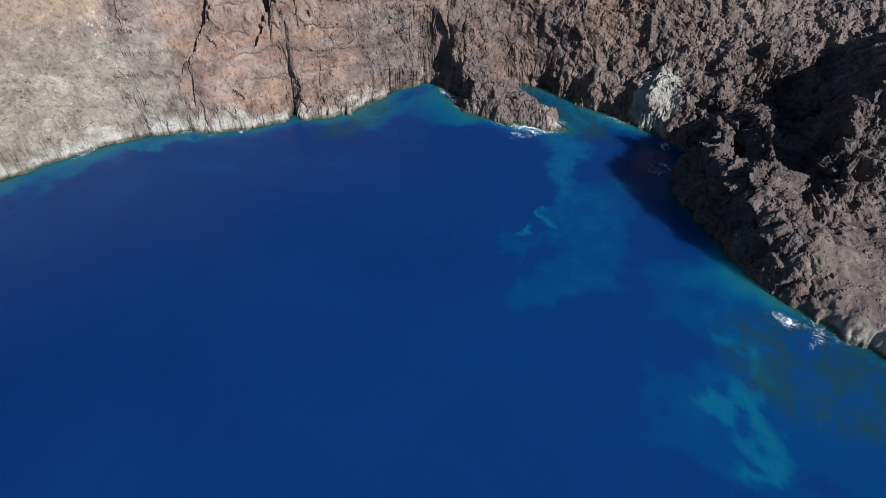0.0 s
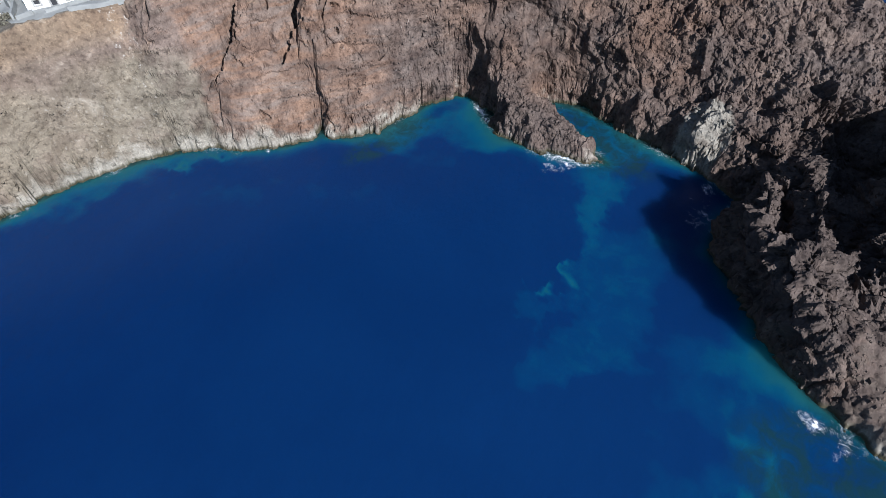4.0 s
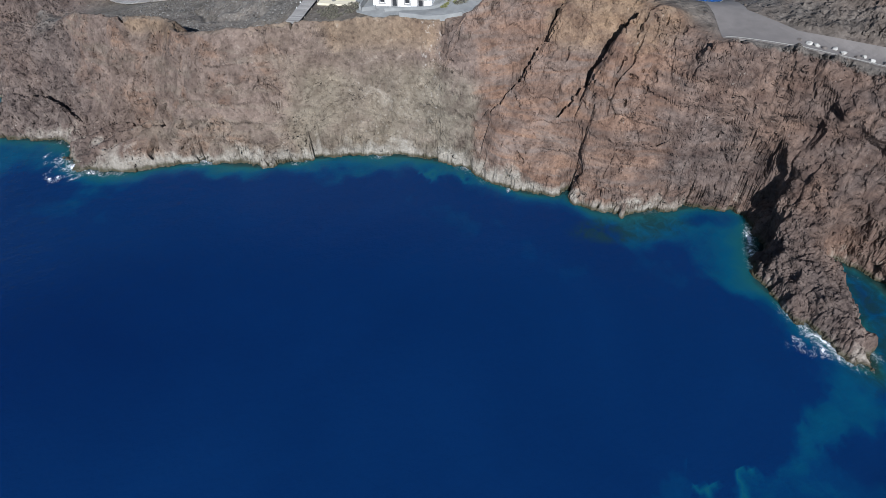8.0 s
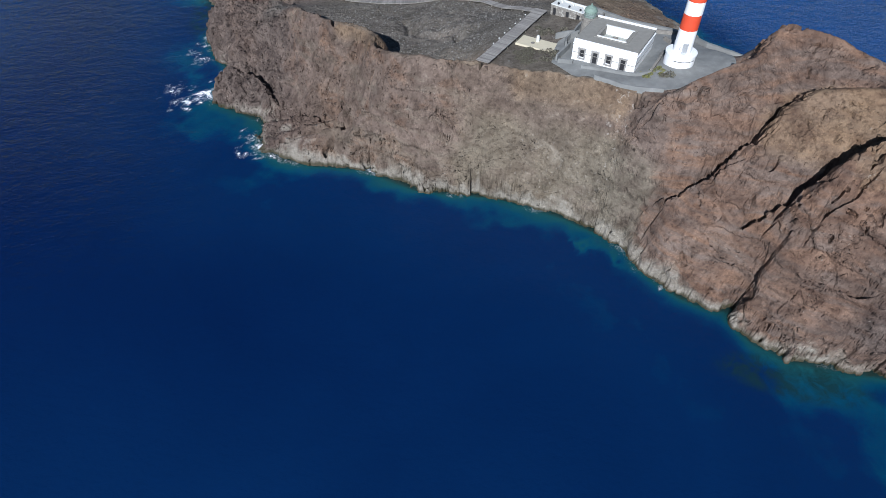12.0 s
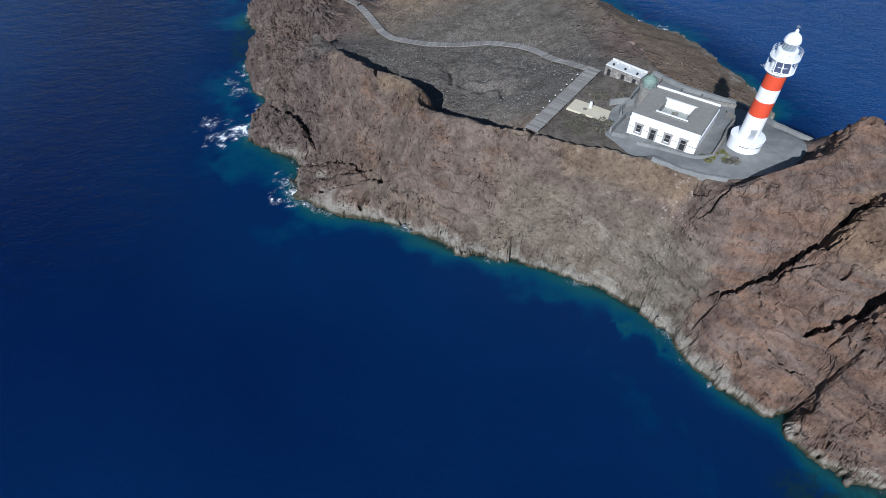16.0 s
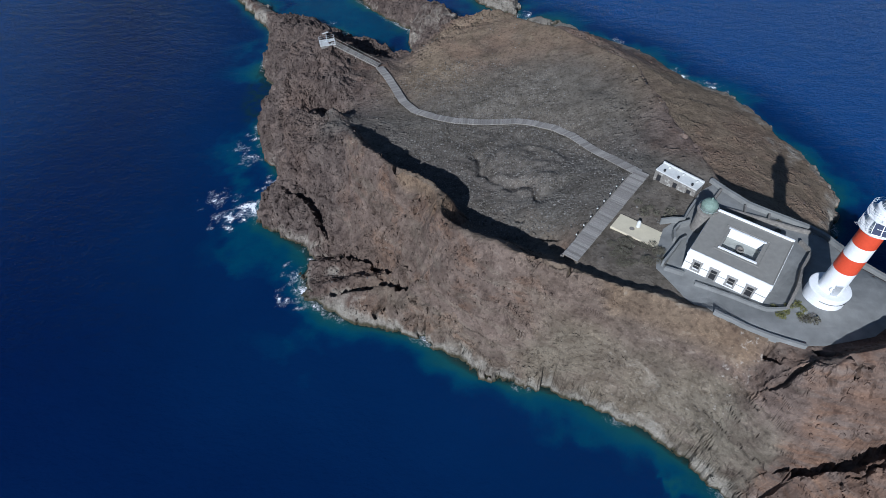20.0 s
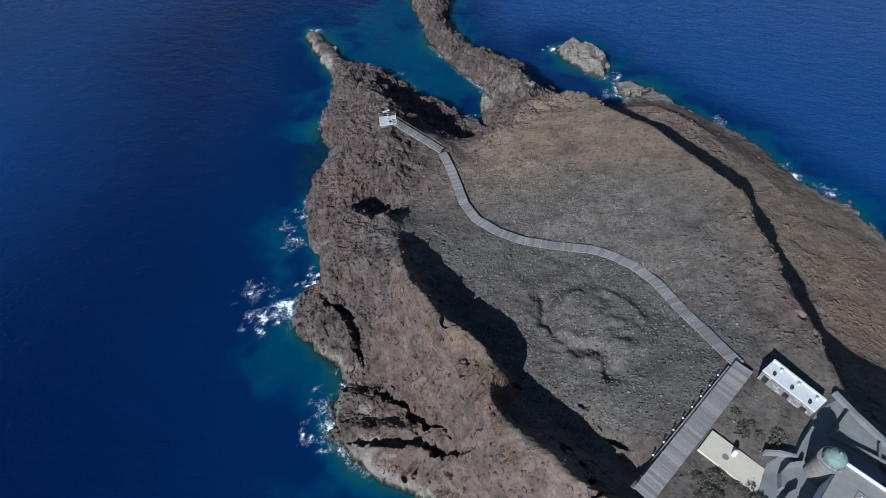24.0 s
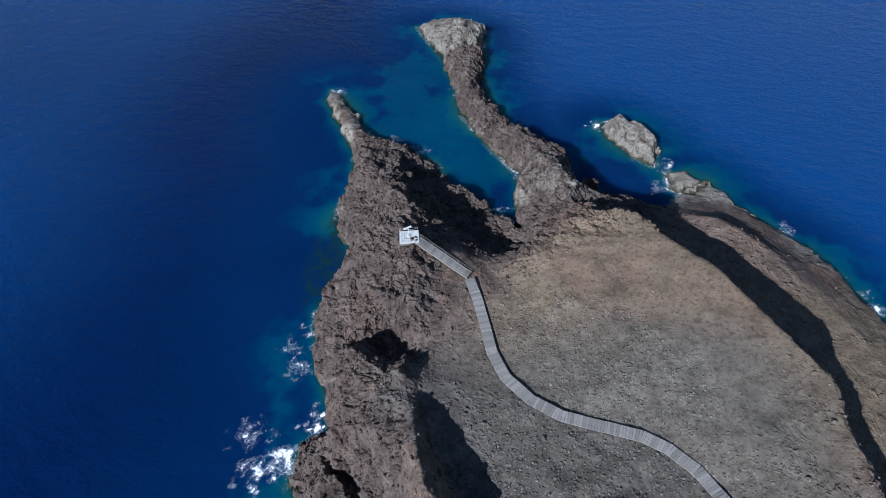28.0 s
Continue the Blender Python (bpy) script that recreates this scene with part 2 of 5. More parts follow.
def make_sea():
    n = Nodes("sea_water")
    pos = n.coords()
    depth, foam = n.attr("depth"), n.attr("foam")
    bed = n.noise(0.07, 7, 0.66, distort=0.7)
    mid = n.noise(0.33, 6, 0.64, distort=0.6)
    d = n.math("ADD", depth, n.math("MULTIPLY", n.math("SUBTRACT", bed, 0.5), n.math("MULTIPLY", depth, 0.9)))
    d = n.math("ADD", d, n.math("MULTIPLY", n.math("SUBTRACT", mid, 0.5), n.math("MULTIPLY", depth, 0.9)))
    col = n.ramp(n.mask(d, 0, 16), [(0.0, (0.022, 0.040, 0.032)), (0.08, (0.012, 0.075, 0.084)), (0.28, (0.0048, 0.054, 0.100)), (0.6, (0.0032, 0.0275, 0.084)), (1.0, (0.0030, 0.0190, 0.073))])
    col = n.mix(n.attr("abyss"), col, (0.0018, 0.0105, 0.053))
    drift = n.noise(0.018, 4, 0.6, distort=0.8)
    col = n.mix(n.mask(drift, 0.36, 0.62), n.mix(1.0, col, (0.82, 0.84, 0.88), "MULTIPLY"), col)
    # sky reflection on the outer sea, painted as a brighter blue
    col = n.mix(n.attr("sky_sheen"), col, (0.0060, 0.046, 0.165))
    weed = n.math("MULTIPLY", n.attr("weed"), n.mask(mid, 0.38, 0.6), True)
    col = n.mix(n.math("MULTIPLY", weed, 0.75), col, (0.008, 0.028, 0.026))
    speck = n.noise(0.6, 9, 0.68, distort=1.6)
    curl = n.noise(0.55, 7, 0.68, distort=1.8)
    lace = n.mask(n.math("ABSOLUTE", n.math("SUBTRACT", curl, 0.5)), 0.05, 0.0)
    churn = n.math("ADD", foam, n.math("MULTIPLY", n.math("SUBTRACT", speck, 0.5), 1.7))
    core = n.mask(churn, 0.60, 0.74)
    thin = n.math("MULTIPLY", lace, n.mask(churn, 0.15, 0.7), True)
    milky = n.math("MULTIPLY", n.mask(churn, 0.3, 0.8), 0.10)
    f = n.math("MULTIPLY", n.math("MAXIMUM", core, n.math("ADD", n.math("MULTIPLY", thin, 0.5), milky)), n.mask(foam, 0.03, 0.2), True)
    col = n.mix(f, col, (0.84, 0.86, 0.88))
    w1 = n.tree.nodes.new("ShaderNodeMapping")
    w1.inputs["Rotation"].default_value = (0, 0, radians(24))
    w1.inputs["Scale"].default_value = (0.75, 1.2, 1.0)
    n.link(pos, w1.inputs[0])
    swell = n.noise(0.22, 5, 0.6, w1.outputs[0])
    ripple = n.noise(1.1, 4, 0.6, w1.outputs[0])
    chop = n.math("ADD", n.math("MULTIPLY", n.attr("chop"), 3.0), 1.0)
    nb = n.bump(n.math("MULTIPLY", ripple, chop), 0.36, 0.28, n.bump(n.math("MULTIPLY", swell, chop), 0.28, 0.8))
    n.bsdf.inputs["IOR"].default_value = 1.33
    # light spreads under the surface, so that shade on the water has no sharp rim
    n.bsdf.subsurface_method = "BURLEY"
    n.link(n.math("SUBTRACT", 0.8, n.math("MULTIPLY", f, 0.8), True), n.bsdf.inputs["Subsurface Weight"])
    n.bsdf.inputs["Subsurface Radius"].default_value = (0.6, 0.9, 1.0)
    n.bsdf.inputs["Subsurface Scale"].default_value = 8.0
    return n.done(col, n.math("ADD", n.math("MULTIPLY", f, 0.6), 0.12), nb, spec=0.17)


ROCK, SEA = make_rock(), make_sea()
WHITE = plain("white_render", (0.80, 0.80, 0.78), 0.6, vary=0.10, bump=0.01)
RED = plain("red_paint", (0.62, 0.075, 0.030), 0.5, vary=0.12, bump=0.01)
ROOF = plain("roof_screed", (0.255, 0.243, 0.212), 0.9, vary=0.18, scale=1.2)
PAVE = plain("grey_paving", (0.225, 0.226, 0.212), 0.9, vary=0.34, scale=0.55)
SLAB = plain("cream_plaster", (0.56, 0.50, 0.36), 0.85, vary=0.12, scale=1.0)
STONE = plain("rubble_stone", (0.24, 0.22, 0.19), 0.9, vary=0.45, scale=2.2, bump=0.06, fine=6)
WOOD = plain("weathered_timber", (0.26, 0.235, 0.20), 0.85, vary=0.3, scale=1.5)
DARK = plain("dark_opening", (0.03, 0.03, 0.032), 0.5, vary=0.3)
STEEL = plain("galvanised_steel", (0.62, 0.63, 0.63), 0.4, 0.6, vary=0.12)
PANEL = plain("solar_cells", (0.025, 0.035, 0.075), 0.6, vary=0.2)
COPPER = plain("green_copper", (0.20, 0.27, 0.22), 0.7, vary=0.35)
GLASS = Nodes("lantern_glass").done((0.16, 0.19, 0.21), 0.08, spec=0.6)


# ---------------------------------------------------------------- helpers
def part(name, bm, material, parent=None, label=""):
    me = bpy.data.meshes.new(name)
    bm.to_mesh(me)
    bm.free()
    me.materials.append(material)
    ob = new(name, me)
    if parent:
        ob.parent = parent
    return tagged(ob, label)


def empty(name, x, y, z, rz=0.0):
    ob = new(name)
    ob.matrix_basis = pose(x, y, z, 0, 0, rz)
    return ob


def box(bm, x0, y0, z0, x1, y1, z1, bevel=0.0):
    m = Matrix.Translation(((x0 + x1) / 2, (y0 + y1) / 2, (z0 + z1) / 2)) @ Matrix.Diagonal((x1 - x0, y1 - y0, z1 - z0, 1))
    made = bmesh.ops.create_cube(bm, size=1.0, matrix=m)["verts"]
    if bevel:
        edges = list({e for v in made for e in v.link_edges})
        bmesh.ops.bevel(bm, geom=edges, offset=bevel, segments=1, affect="EDGES")
    return bm


def boxm(*a, bevel=0.0):
    return box(bmesh.new(), *a, bevel=bevel)


def lathe(profile, seg=40, bm=None):
    """A turned body from (radius, height) pairs."""
    bm = bm or bmesh.new()
    rings = []
    for r, h in profile:
        rings.append([bm.verts.new((max(r, 1e-4) * math.cos(2 * math.pi * k / seg), max(r, 1e-4) * math.sin(2 * math.pi * k / seg), h)) for k in range(seg)])
    for a, b in zip(rings, rings[1:]):
        for k in range(seg):
            f = bm.faces.new((a[k], a[(k + 1) % seg], b[(k + 1) % seg], b[k]))
            f.smooth = False
    bm.faces.new(rings[-1])
    bm.faces.new(rings[0][::-1])
    return bm


def rod(bm, a, b, r, seg=6):
    a, b = Vector(a), Vector(b)
    m = Matrix.Translation((a + b) / 2) @ (b - a).to_track_quat("Z", "Y").to_matrix().to_4x4()
    bmesh.ops.create_cone(bm, cap_ends=True, segments=seg, radius1=r, radius2=r, depth=(b - a).length, matrix=m)
    return bm


def ring(bm, radius, z, r=0.03, seg=28):
    for k in range(seg):
        a, b = 2 * math.pi * k / seg, 2 * math.pi * (k + 1) / seg
        rod(bm, (radius * math.cos(a), radius * math.sin(a), z), (radius * math.cos(b), radius * math.sin(b), z), r, 5)
    return bm


# ---------------------------------------------------------------- the lie of the land
# Coast, stretch by stretch: x, y and the height of the rock at the water's edge.
COAST_SOUTH = [(30, -112, 8), (28, -80, 6), (31, -68, 3), (33, -63, 2), (36, -57, 2), (41, -52, 2.5), (51, -44.5, 2), (57, -39.5, 1.5), (66, -39.5, 1.5), (72, -42, 2),
    (77, -35, 3), (79, -29, 4), (82, -22, 4), (85, -14, 3), (87, -7, 2), (87.5, -2, 1.5)]
COAST_SPIT = [(85, 0.8, 1.2), (81.4, -4.4, 2), (77.5, -10.9, 2), (72, -18, 1.2), (70, -14, 1.2), (69.5, -4, 2), (70.5, 3.5, 2.6), (76, 10.5, 4), (81.5, 16.5, 3), (79.5, 19.8, 4)]
COAST_BAY = [(75, 22.5, 4), (61, 27.5, 4), (56, 32, 4), (54.4, 35.8, 4), (55.8, 38.2, 0.8), (53, 37.8, 4), (48, 41, 4), (42.5, 49, 4), (41.5, 54, 3), (37, 59, 3.5), (31, 64.5, 3.5), (22, 69.7, 3),
    (10, 73, 2.5), (2, 75, 2.5), (-4, 79.5, 2.5), (-9, 83, 3), (-20, 85, 3), (-28, 88, 2), (-34, 92.5, 1.4), (-35.5, 97, 0.9)]
COAST_WEST = [(-34, 101.5, 0.8), (-36.5, 105.5, 1.1), (-42, 109, 3), (-49, 114, 4), (-50, 122, 3), (-45, 125, 3), (-47, 130, 4), (-54, 139, 5), (-59, 152, 4), (-56, 160, 3),
    (-56, 170, 5), (-66, 181, 3), (-66, 196, 4), (-70, 209, 3), (-79, 221, 2), (-88, 233, 1), (-89, 239, 0.8), (-84, 237, 0.8)]
COAST_COVE = [(-75, 226, 2), (-65, 215, 3), (-52, 212, 2), (-45, 210, 2), (-38, 201, 3), (-31, 197, 4), (-23, 192, 3), (-17, 187, 4), (-19, 198, 4), (-21, 210, 4),
    (-31, 220, 3), (-43, 234, 2.5), (-47, 246, 2), (-56, 264, 2.5), (-71, 286, 1.5), (-61, 291, 4), (-45, 286, 5), (-41, 262, 4), (-38, 248, 2)]
COAST_NORTH = [(-31, 238, 2), (-22, 227, 4), (-8, 216, 6), (-4, 205, 5), (5, 203, 6), (13, 203, 4), (20, 203, 2), (24, 211, 1.5), (31, 218, 1.5), (38, 208, 2),
    (44, 204, 1.5), (54, 196, 2), (60, 188, 2), (66, 177, 2), (76, 169, 2), (81, 159, 2.5), (84, 147, 2.5), (88, 136, 2), (89, 126, 2), (86, 119, 2)]
COAST_EAST = [(80, 108, 3), (76, 98, 5), (74, 84, 6), (82, 74, 6), (95, 64, 8), (115, 56, 8), (138, 46, 8), (138, -112, 8)]
COAST = COAST_SOUTH + COAST_SPIT + COAST_BAY + COAST_WEST + COAST_COVE + COAST_NORTH + COAST_EAST
ISLETS = [
    [(0, 238, 2), (6, 240, 4), (13, 236, 5), (18, 229, 5), (17, 221, 2), (11, 224, 2), (4, 231, 2)],
    [(20, 219, 0.9), (26, 220, 1.2), (31, 216, 1.2), (27, 211, 1), (21, 212, 0.9)],
    [(-3.5, 206, 6.5), (1.5, 207, 7), (3.5, 202, 6), (0, 200, 6)],
]
# Ridges, rims, gully floors and spot lines: x, y, z.
LINES = [
    # rim of the west cliff, then the ridge to the point
    [(45, 63.5, 28), (39.5, 66, 27), (34, 69.5, 28.6), (28, 72, 29.2), (23, 74, 29), (13, 78.5, 28.3), (7, 82.3, 27.0), (2.2, 86.3, 26.0), (-2.8, 89.2, 25.4), (-5.4, 92.6, 25.0), (-5.2, 95.6, 25.0), (-3.2, 97.7, 24.6), (-6.2, 100.3, 25.0), (-10.3, 103.4, 25.2), (-14.3, 105.2, 25.0), (-22.8, 115, 24), (-25.5, 121, 22), (-27.3, 127, 19)],
    [(9.5, 72.2, 10), (22, 71.5, 12), (31, 66, 12)],
    [(33.5, 71.8, 26.3), (29, 74, 26), (24, 76, 25.6), (14, 80.5, 25), (8, 84.4, 24)],
    [(5, 79.5, 22), (-2.5, 83.5, 22), (-8, 88, 14), (-11.8, 90.5, 6.5), (-22, 90, 4.5)],
    [(-17, 99, 12), (-25, 108, 12), (-33, 114, 10), (-40, 119, 9)],
    [(-32, 93.5, 2.6), (-27, 94, 4.2), (-20, 93, 5.6), (-13, 91, 7)],
    [(-31, 96.8, 0.6), (-26, 96.6, 1.2), (-20, 95.6, 3.4), (-15, 94, 5.5)],
    [(-31, 99.5, 1.6), (-25, 99.6, 4), (-19, 98, 6.5)],
    [(-31, 103, 0.5), (-26, 103.5, 0.8)],
    [(-31, 131, 20), (-37, 134, 18.5), (-42.4, 136, 17)],
    [(-39, 123, 13), (-43, 130, 14), (-46, 138, 14)],
    # hollow by the point and the ridge beyond
    [(-43, 141.5, 10), (-36, 139, 9.5), (-31, 140.5, 11)],
    [(-50, 152, 15), (-49, 160, 16), (-47, 170, 16), (-49, 181, 14), (-55, 189, 11), (-59, 197, 8), (-67, 208, 5), (-75, 218, 3), (-86, 234, 1.5)],
    [(-44, 146, 14), (-38, 149, 16.5), (-31, 147, 16)],
    # the notch beside the spur
    [(2.5, 90.5, 19.5), (-1.2, 92.4, 19.0), (-2.6, 94.4, 19.2), (-0.5, 97.4, 18.4)],
    # floor of the dry gully behind the ridge
    [(17, 85, 21.8), (10, 90, 18.6), (2, 97, 17.2), (-6, 105, 16.8), (-15, 113, 16.4), (-22, 122, 17), (-27, 131, 16)],
    [(13, 97, 21.5), (11.7, 106, 19), (4, 116, 18), (-8, 124, 17)],
    # shallow trough that the path follows
    [(31, 103.5, 25), (26.4, 114.8, 22), (22, 123, 20), (15, 129, 18.2), (8, 131, 17.2), (-2.6, 132, 16.4), (-12, 137.3, 15.5), (-18.5, 148, 15), (-24, 158.8, 14.8)],
    [(-24, 158.8, 14.8), (-30, 161.2, 16.5), (-35, 162.6, 18.5), (-38.3, 163, 19.2), (-42, 164.5, 19.2)],
    # rim of the plateau
    [(45, 102, 26.5), (42, 122, 26.2), (41.3, 128, 26), (38.8, 135, 26), (40, 142, 25.5), (35, 149, 25), (28, 158, 24.3), (23, 165, 23.5), (16, 170.5, 22.5), (8.5, 177, 21.5), (1, 179, 20.5), (-5, 174, 19.5), (-12, 165, 17.5), (-16, 161, 14.5)],
    [(20, 164, 22.9), (10, 160, 21), (0, 155, 18.5), (-8, 150, 16.5)],
    [(36, 125, 25), (28, 135, 23), (16, 142, 20.5), (4, 143, 18.5)],
    # foot of the plateau's cliff and the shelf
    [(52, 107, 11), (47, 122, 9.5), (43.8, 135, 9), (41.5, 150, 9), (32.5, 164.5, 9.5), (25.5, 173.5, 10), (17.5, 180.5, 10), (10, 190, 7)],
    [(70, 118, 7), (68, 140, 6.5), (60, 160, 6.5), (50, 176, 7.5), (38, 187, 10), (28, 192, 11), (20, 196, 6)],
    [(78, 125, 5), (75, 150, 4.5), (66, 167, 4), (52, 188, 4), (36, 200, 4)],
    # rocks of the north side
    [(-6, 189, 12), (-10, 197, 13.5), (-12, 204, 12), (-19, 214, 7), (-30, 226, 5), (-40, 240, 4.5), (-46, 252, 4), (-50, 268, 6), (-54, 281, 8)],
    [(0, 197, 9), (1, 200, 8)],
    [(-50, 190, 10.5), (-45, 183, 13), (-41, 173, 16.5), (-36, 166.5, 17.5), (-29, 164.8, 16), (-23.5, 162.8, 14.5), (-18.5, 161, 13.5)],
    [(-14, 178, 6), (-19, 176, 3.5), (-25, 178, 3), (-31, 182, 3), (-36, 189, 3), (-41, 196, 2.5), (-48, 203, 3)],
    [(-56, 200, 7), (-50, 206, 3)],
    # terrace of the lighthouse
    [(31.5, 103, 25.3), (16, 82.5, 25)],
    [(43, 99.5, 26.5), (50, 92, 26.6), (57, 87, 26.8), (61, 78, 27.5), (62, 74, 28.5)],
    [(33, 79, 26.8), (42.5, 72, 26.9), (50, 81.5, 27), (40, 89.5, 26.9), (33, 79, 26.8)],
    [(47.6, 71, 28.9), (50.4, 69, 29), (53.6, 72, 29), (50.4, 75.6, 28.9), (47.6, 71, 28.9)],
    [(35, 73, 26.9), (45.5, 65.5, 28.2), (55, 70.5, 28.9), (60, 76.5, 28.6)],
    [(30.4, 84.6, 25.3), (24, 89.2, 25.1)],
    [(32.4, 87.4, 25.4), (26.4, 91.6, 25.1)],
    # knolls and gullies south of it
    [(43.7, 59.6, 30.0), (46, 60, 32), (50, 60.8, 33.2), (53.1, 60.8, 34.6), (55.3, 61.8, 34.9), (58.6, 63.8, 34.8), (61.5, 66.2, 35.5), (64, 68.5, 36), (66.8, 70, 37.2), (71.2, 65.6, 37.4), (76, 62, 35), (84, 60, 33)],
    [(40.4, 60.2, 25.5), (43.5, 57.8, 26), (47.6, 56.7, 26.4), (53, 57.2, 28.5), (59, 59.3, 30.6)],
    [(45.4, 62.6, 28.3), (48, 63.4, 28.5), (51, 63.8, 28.7), (54.6, 64.4, 28.8), (58, 66.6, 28.9), (61.5, 70, 28.9)],
    [(43.4, 54.5, 10), (46.5, 53.6, 14.5), (50.8, 52.6, 17.6), (54, 53.2, 21), (57.1, 54, 24.1), (61, 56, 27), (63.5, 58, 28.5), (68, 60, 29.5), (75, 57, 30)],
    [(45, 50, 10.5), (51, 49.6, 19.5), (57, 51.2, 26.5), (61, 53.2, 30), (66, 56, 32.8), (73, 53, 33.8), (79, 54, 33)],
    [(55, 44.5, 15), (59.5, 44.4, 18), (63, 44.7, 20.5), (68, 46, 25.5), (73, 46.8, 30)],
    [(56.8, 36.4, 13), (58.6, 37.9, 20.5), (61, 40.4, 23.5), (64, 42, 27), (68, 43, 31), (71.5, 41, 33.8), (76, 40, 31.8)],
    [(64, 34, 15.8), (67, 31, 13)],
    [(73, 30.5, 31.2), (77, 27.5, 30.4), (84, 19.4, 30), (90.6, 10.8, 29.5), (96.4, 2, 29), (101.5, -14, 28.2), (106, -32, 27), (110, -60, 22), (112, -112, 20)],
    [(80, 43, 31), (87, 40, 30.3), (88, 27, 30), (94, 16, 29.3), (104, 2, 28.6), (112, -20, 28)],
    [(100, 51, 26.5), (112, 47, 26)],
    [(96, 36, 31), (101, 34, 35.5), (107, 29, 37), (112, 20, 37.5), (118, 5, 37)],
    [(70, 27, 12), (75, 24, 13), (80.6, 19.6, 11), (84, 15.8, 17.5), (86.2, 12.2, 23.5), (91.7, 3.1, 21.5), (96.5, -8, 20.5)],
    [(78, 13, 9), (82.8, 5.5, 10), (87, 2.5, 11.5), (91, -3, 13), (89.5, -12, 13.5), (88.2, -17, 13.4), (86, -24, 9), (82.5, -30, 9)],
    [(98, -10, 21), (96, -25, 20), (93, -40, 17), (90, -51.7, 14.5)],
    [(79, 10.5, 8), (75.6, 4, 5.8), (74.4, -2, 5.2), (74.2, -6.5, 4.2), (73.5, -11, 3), (72.8, -14.6, 1.8)],
    [(79.6, -32, 9.5), (79, -37, 9.8), (77.8, -41, 10), (77.5, -45, 10.4)],
    [(84, -40, 8.5), (89, -38.2, 12.4)],
    # ridge of dark lava on the south side of the bay, with its hollows
    [(68, -44, 9.5), (62, -44.5, 11), (55.4, -44.5, 11.7), (48.5, -47.6, 10.5), (43.5, -52.5, 8.5), (38, -58, 5)],
    [(66, -47, 6), (58, -48, 5.5), (54, -48.5, 6)],
    [(76.7, -45.7, 10.4), (70, -50, 12), (60, -51, 12.7), (50.3, -51, 12), (45, -55.5, 9.5), (40.4, -59, 6.8)],
    [(66, -54.5, 5), (58, -56, 5.2), (49.6, -57.6, 5.5)],
    [(54, -61, 9), (64, -60.4, 13.6), (68, -63, 17), (73, -66, 21), (80, -69, 22.5), (90, -73, 22), (105, -80, 21)],
    [(42, -66, 5), (52, -66, 6), (58, -68, 8), (60, -90, 12)],
    [(79, -50, 5.5), (71, -55.5, 5), (76, -60, 6), (85, -59, 7), (95, -62, 11)],
]

GX0, GY0, GX1, GY1, STEP = -96.0, -112.0, 139.2, 300.0, 0.32


def hashed(ix, iy, seed):
    h = (ix.astype(np.int64) * 374761393 + iy.astype(np.int64) * 668265263 + seed * 982451653) & 0xFFFFFFFF
    h = ((h ^ (h >> 13)) * 1274126177) & 0xFFFFFFFF
    return ((h ^ (h >> 16)) & 0xFFFF) / 65535.0


def gnoise(x, y, seed):
    """Gradient noise on arrays, about -0.7 to 0.7."""
    ix, iy = np.floor(x), np.floor(y)
    fx, fy = x - ix, y - iy
    u, v = fx * fx * fx * (fx * (fx * 6 - 15) + 10), fy * fy * fy * (fy * (fy * 6 - 15) + 10)

    x0, y0 = int(ix.min()), int(iy.min())
    wide, high = int(ix.max()) - x0 + 2, int(iy.max()) - y0 + 2
    if wide * high < 2 * ix.size + 64:
        gy, gx = np.mgrid[y0:y0 + high, x0:x0 + wide]
        turn = hashed(gx, gy, seed).ravel() * 2 * math.pi
        east, north = np.cos(turn), np.sin(turn)
        at = (iy - y0).astype(np.int64) * wide + (ix - x0).astype(np.int64)

        def corner(dx, dy):
            k = at + (dy * wide + dx)
            return east[k] * (fx - dx) + north[k] * (fy - dy)
    else:
        def corner(dx, dy):
            a = hashed(ix + dx, iy + dy, seed) * 2 * math.pi
            return np.cos(a) * (fx - dx) + np.sin(a) * (fy - dy)

    low = corner(0, 0) * (1 - u) + corner(1, 0) * u
    high = corner(0, 1) * (1 - u) + corner(1, 1) * u
    return low * (1 - v) + high * v


def fbm(x, y, size, seed, octaves=4, gain=0.5, ridged=False):
    out, amp = np.zeros_like(x), 1.0
    for o in range(octaves):
        g = gnoise(x / size + 17.3 * o, y / size - 9.1 * o, seed + o)
        out += amp * ((0.5 - np.abs(g)) * 1.4 if ridged else g)
        size, amp = size / 2.03, amp * gain
    return out


def hashed3(ix, iy, iz, seed):
    h = (ix * 374761393 + iy * 668265263 + iz * 1440662683 + seed * 982451653) & 0xFFFFFFFF
    h = ((h ^ (h >> 13)) * 1274126177) & 0xFFFFFFFF
    return ((h ^ (h >> 16)) & 0xFFFF) / 65535.0


def noise3(p, size, seed):
    """Smooth value noise in space, -1 to 1."""
    q = p / size
    i = np.floor(q)
    f = q - i
    f = f * f * (3 - 2 * f)
    i = i.astype(np.int64)
    out = np.zeros(len(p))
    for dx in (0, 1):
        for dy in (0, 1):
            for dz in (0, 1):
                w = (f[:, 0] if dx else 1 - f[:, 0]) * (f[:, 1] if dy else 1 - f[:, 1]) * (f[:, 2] if dz else 1 - f[:, 2])
                out += w * hashed3(i[:, 0] + dx, i[:, 1] + dy, i[:, 2] + dz, seed)
    return out * 2 - 1


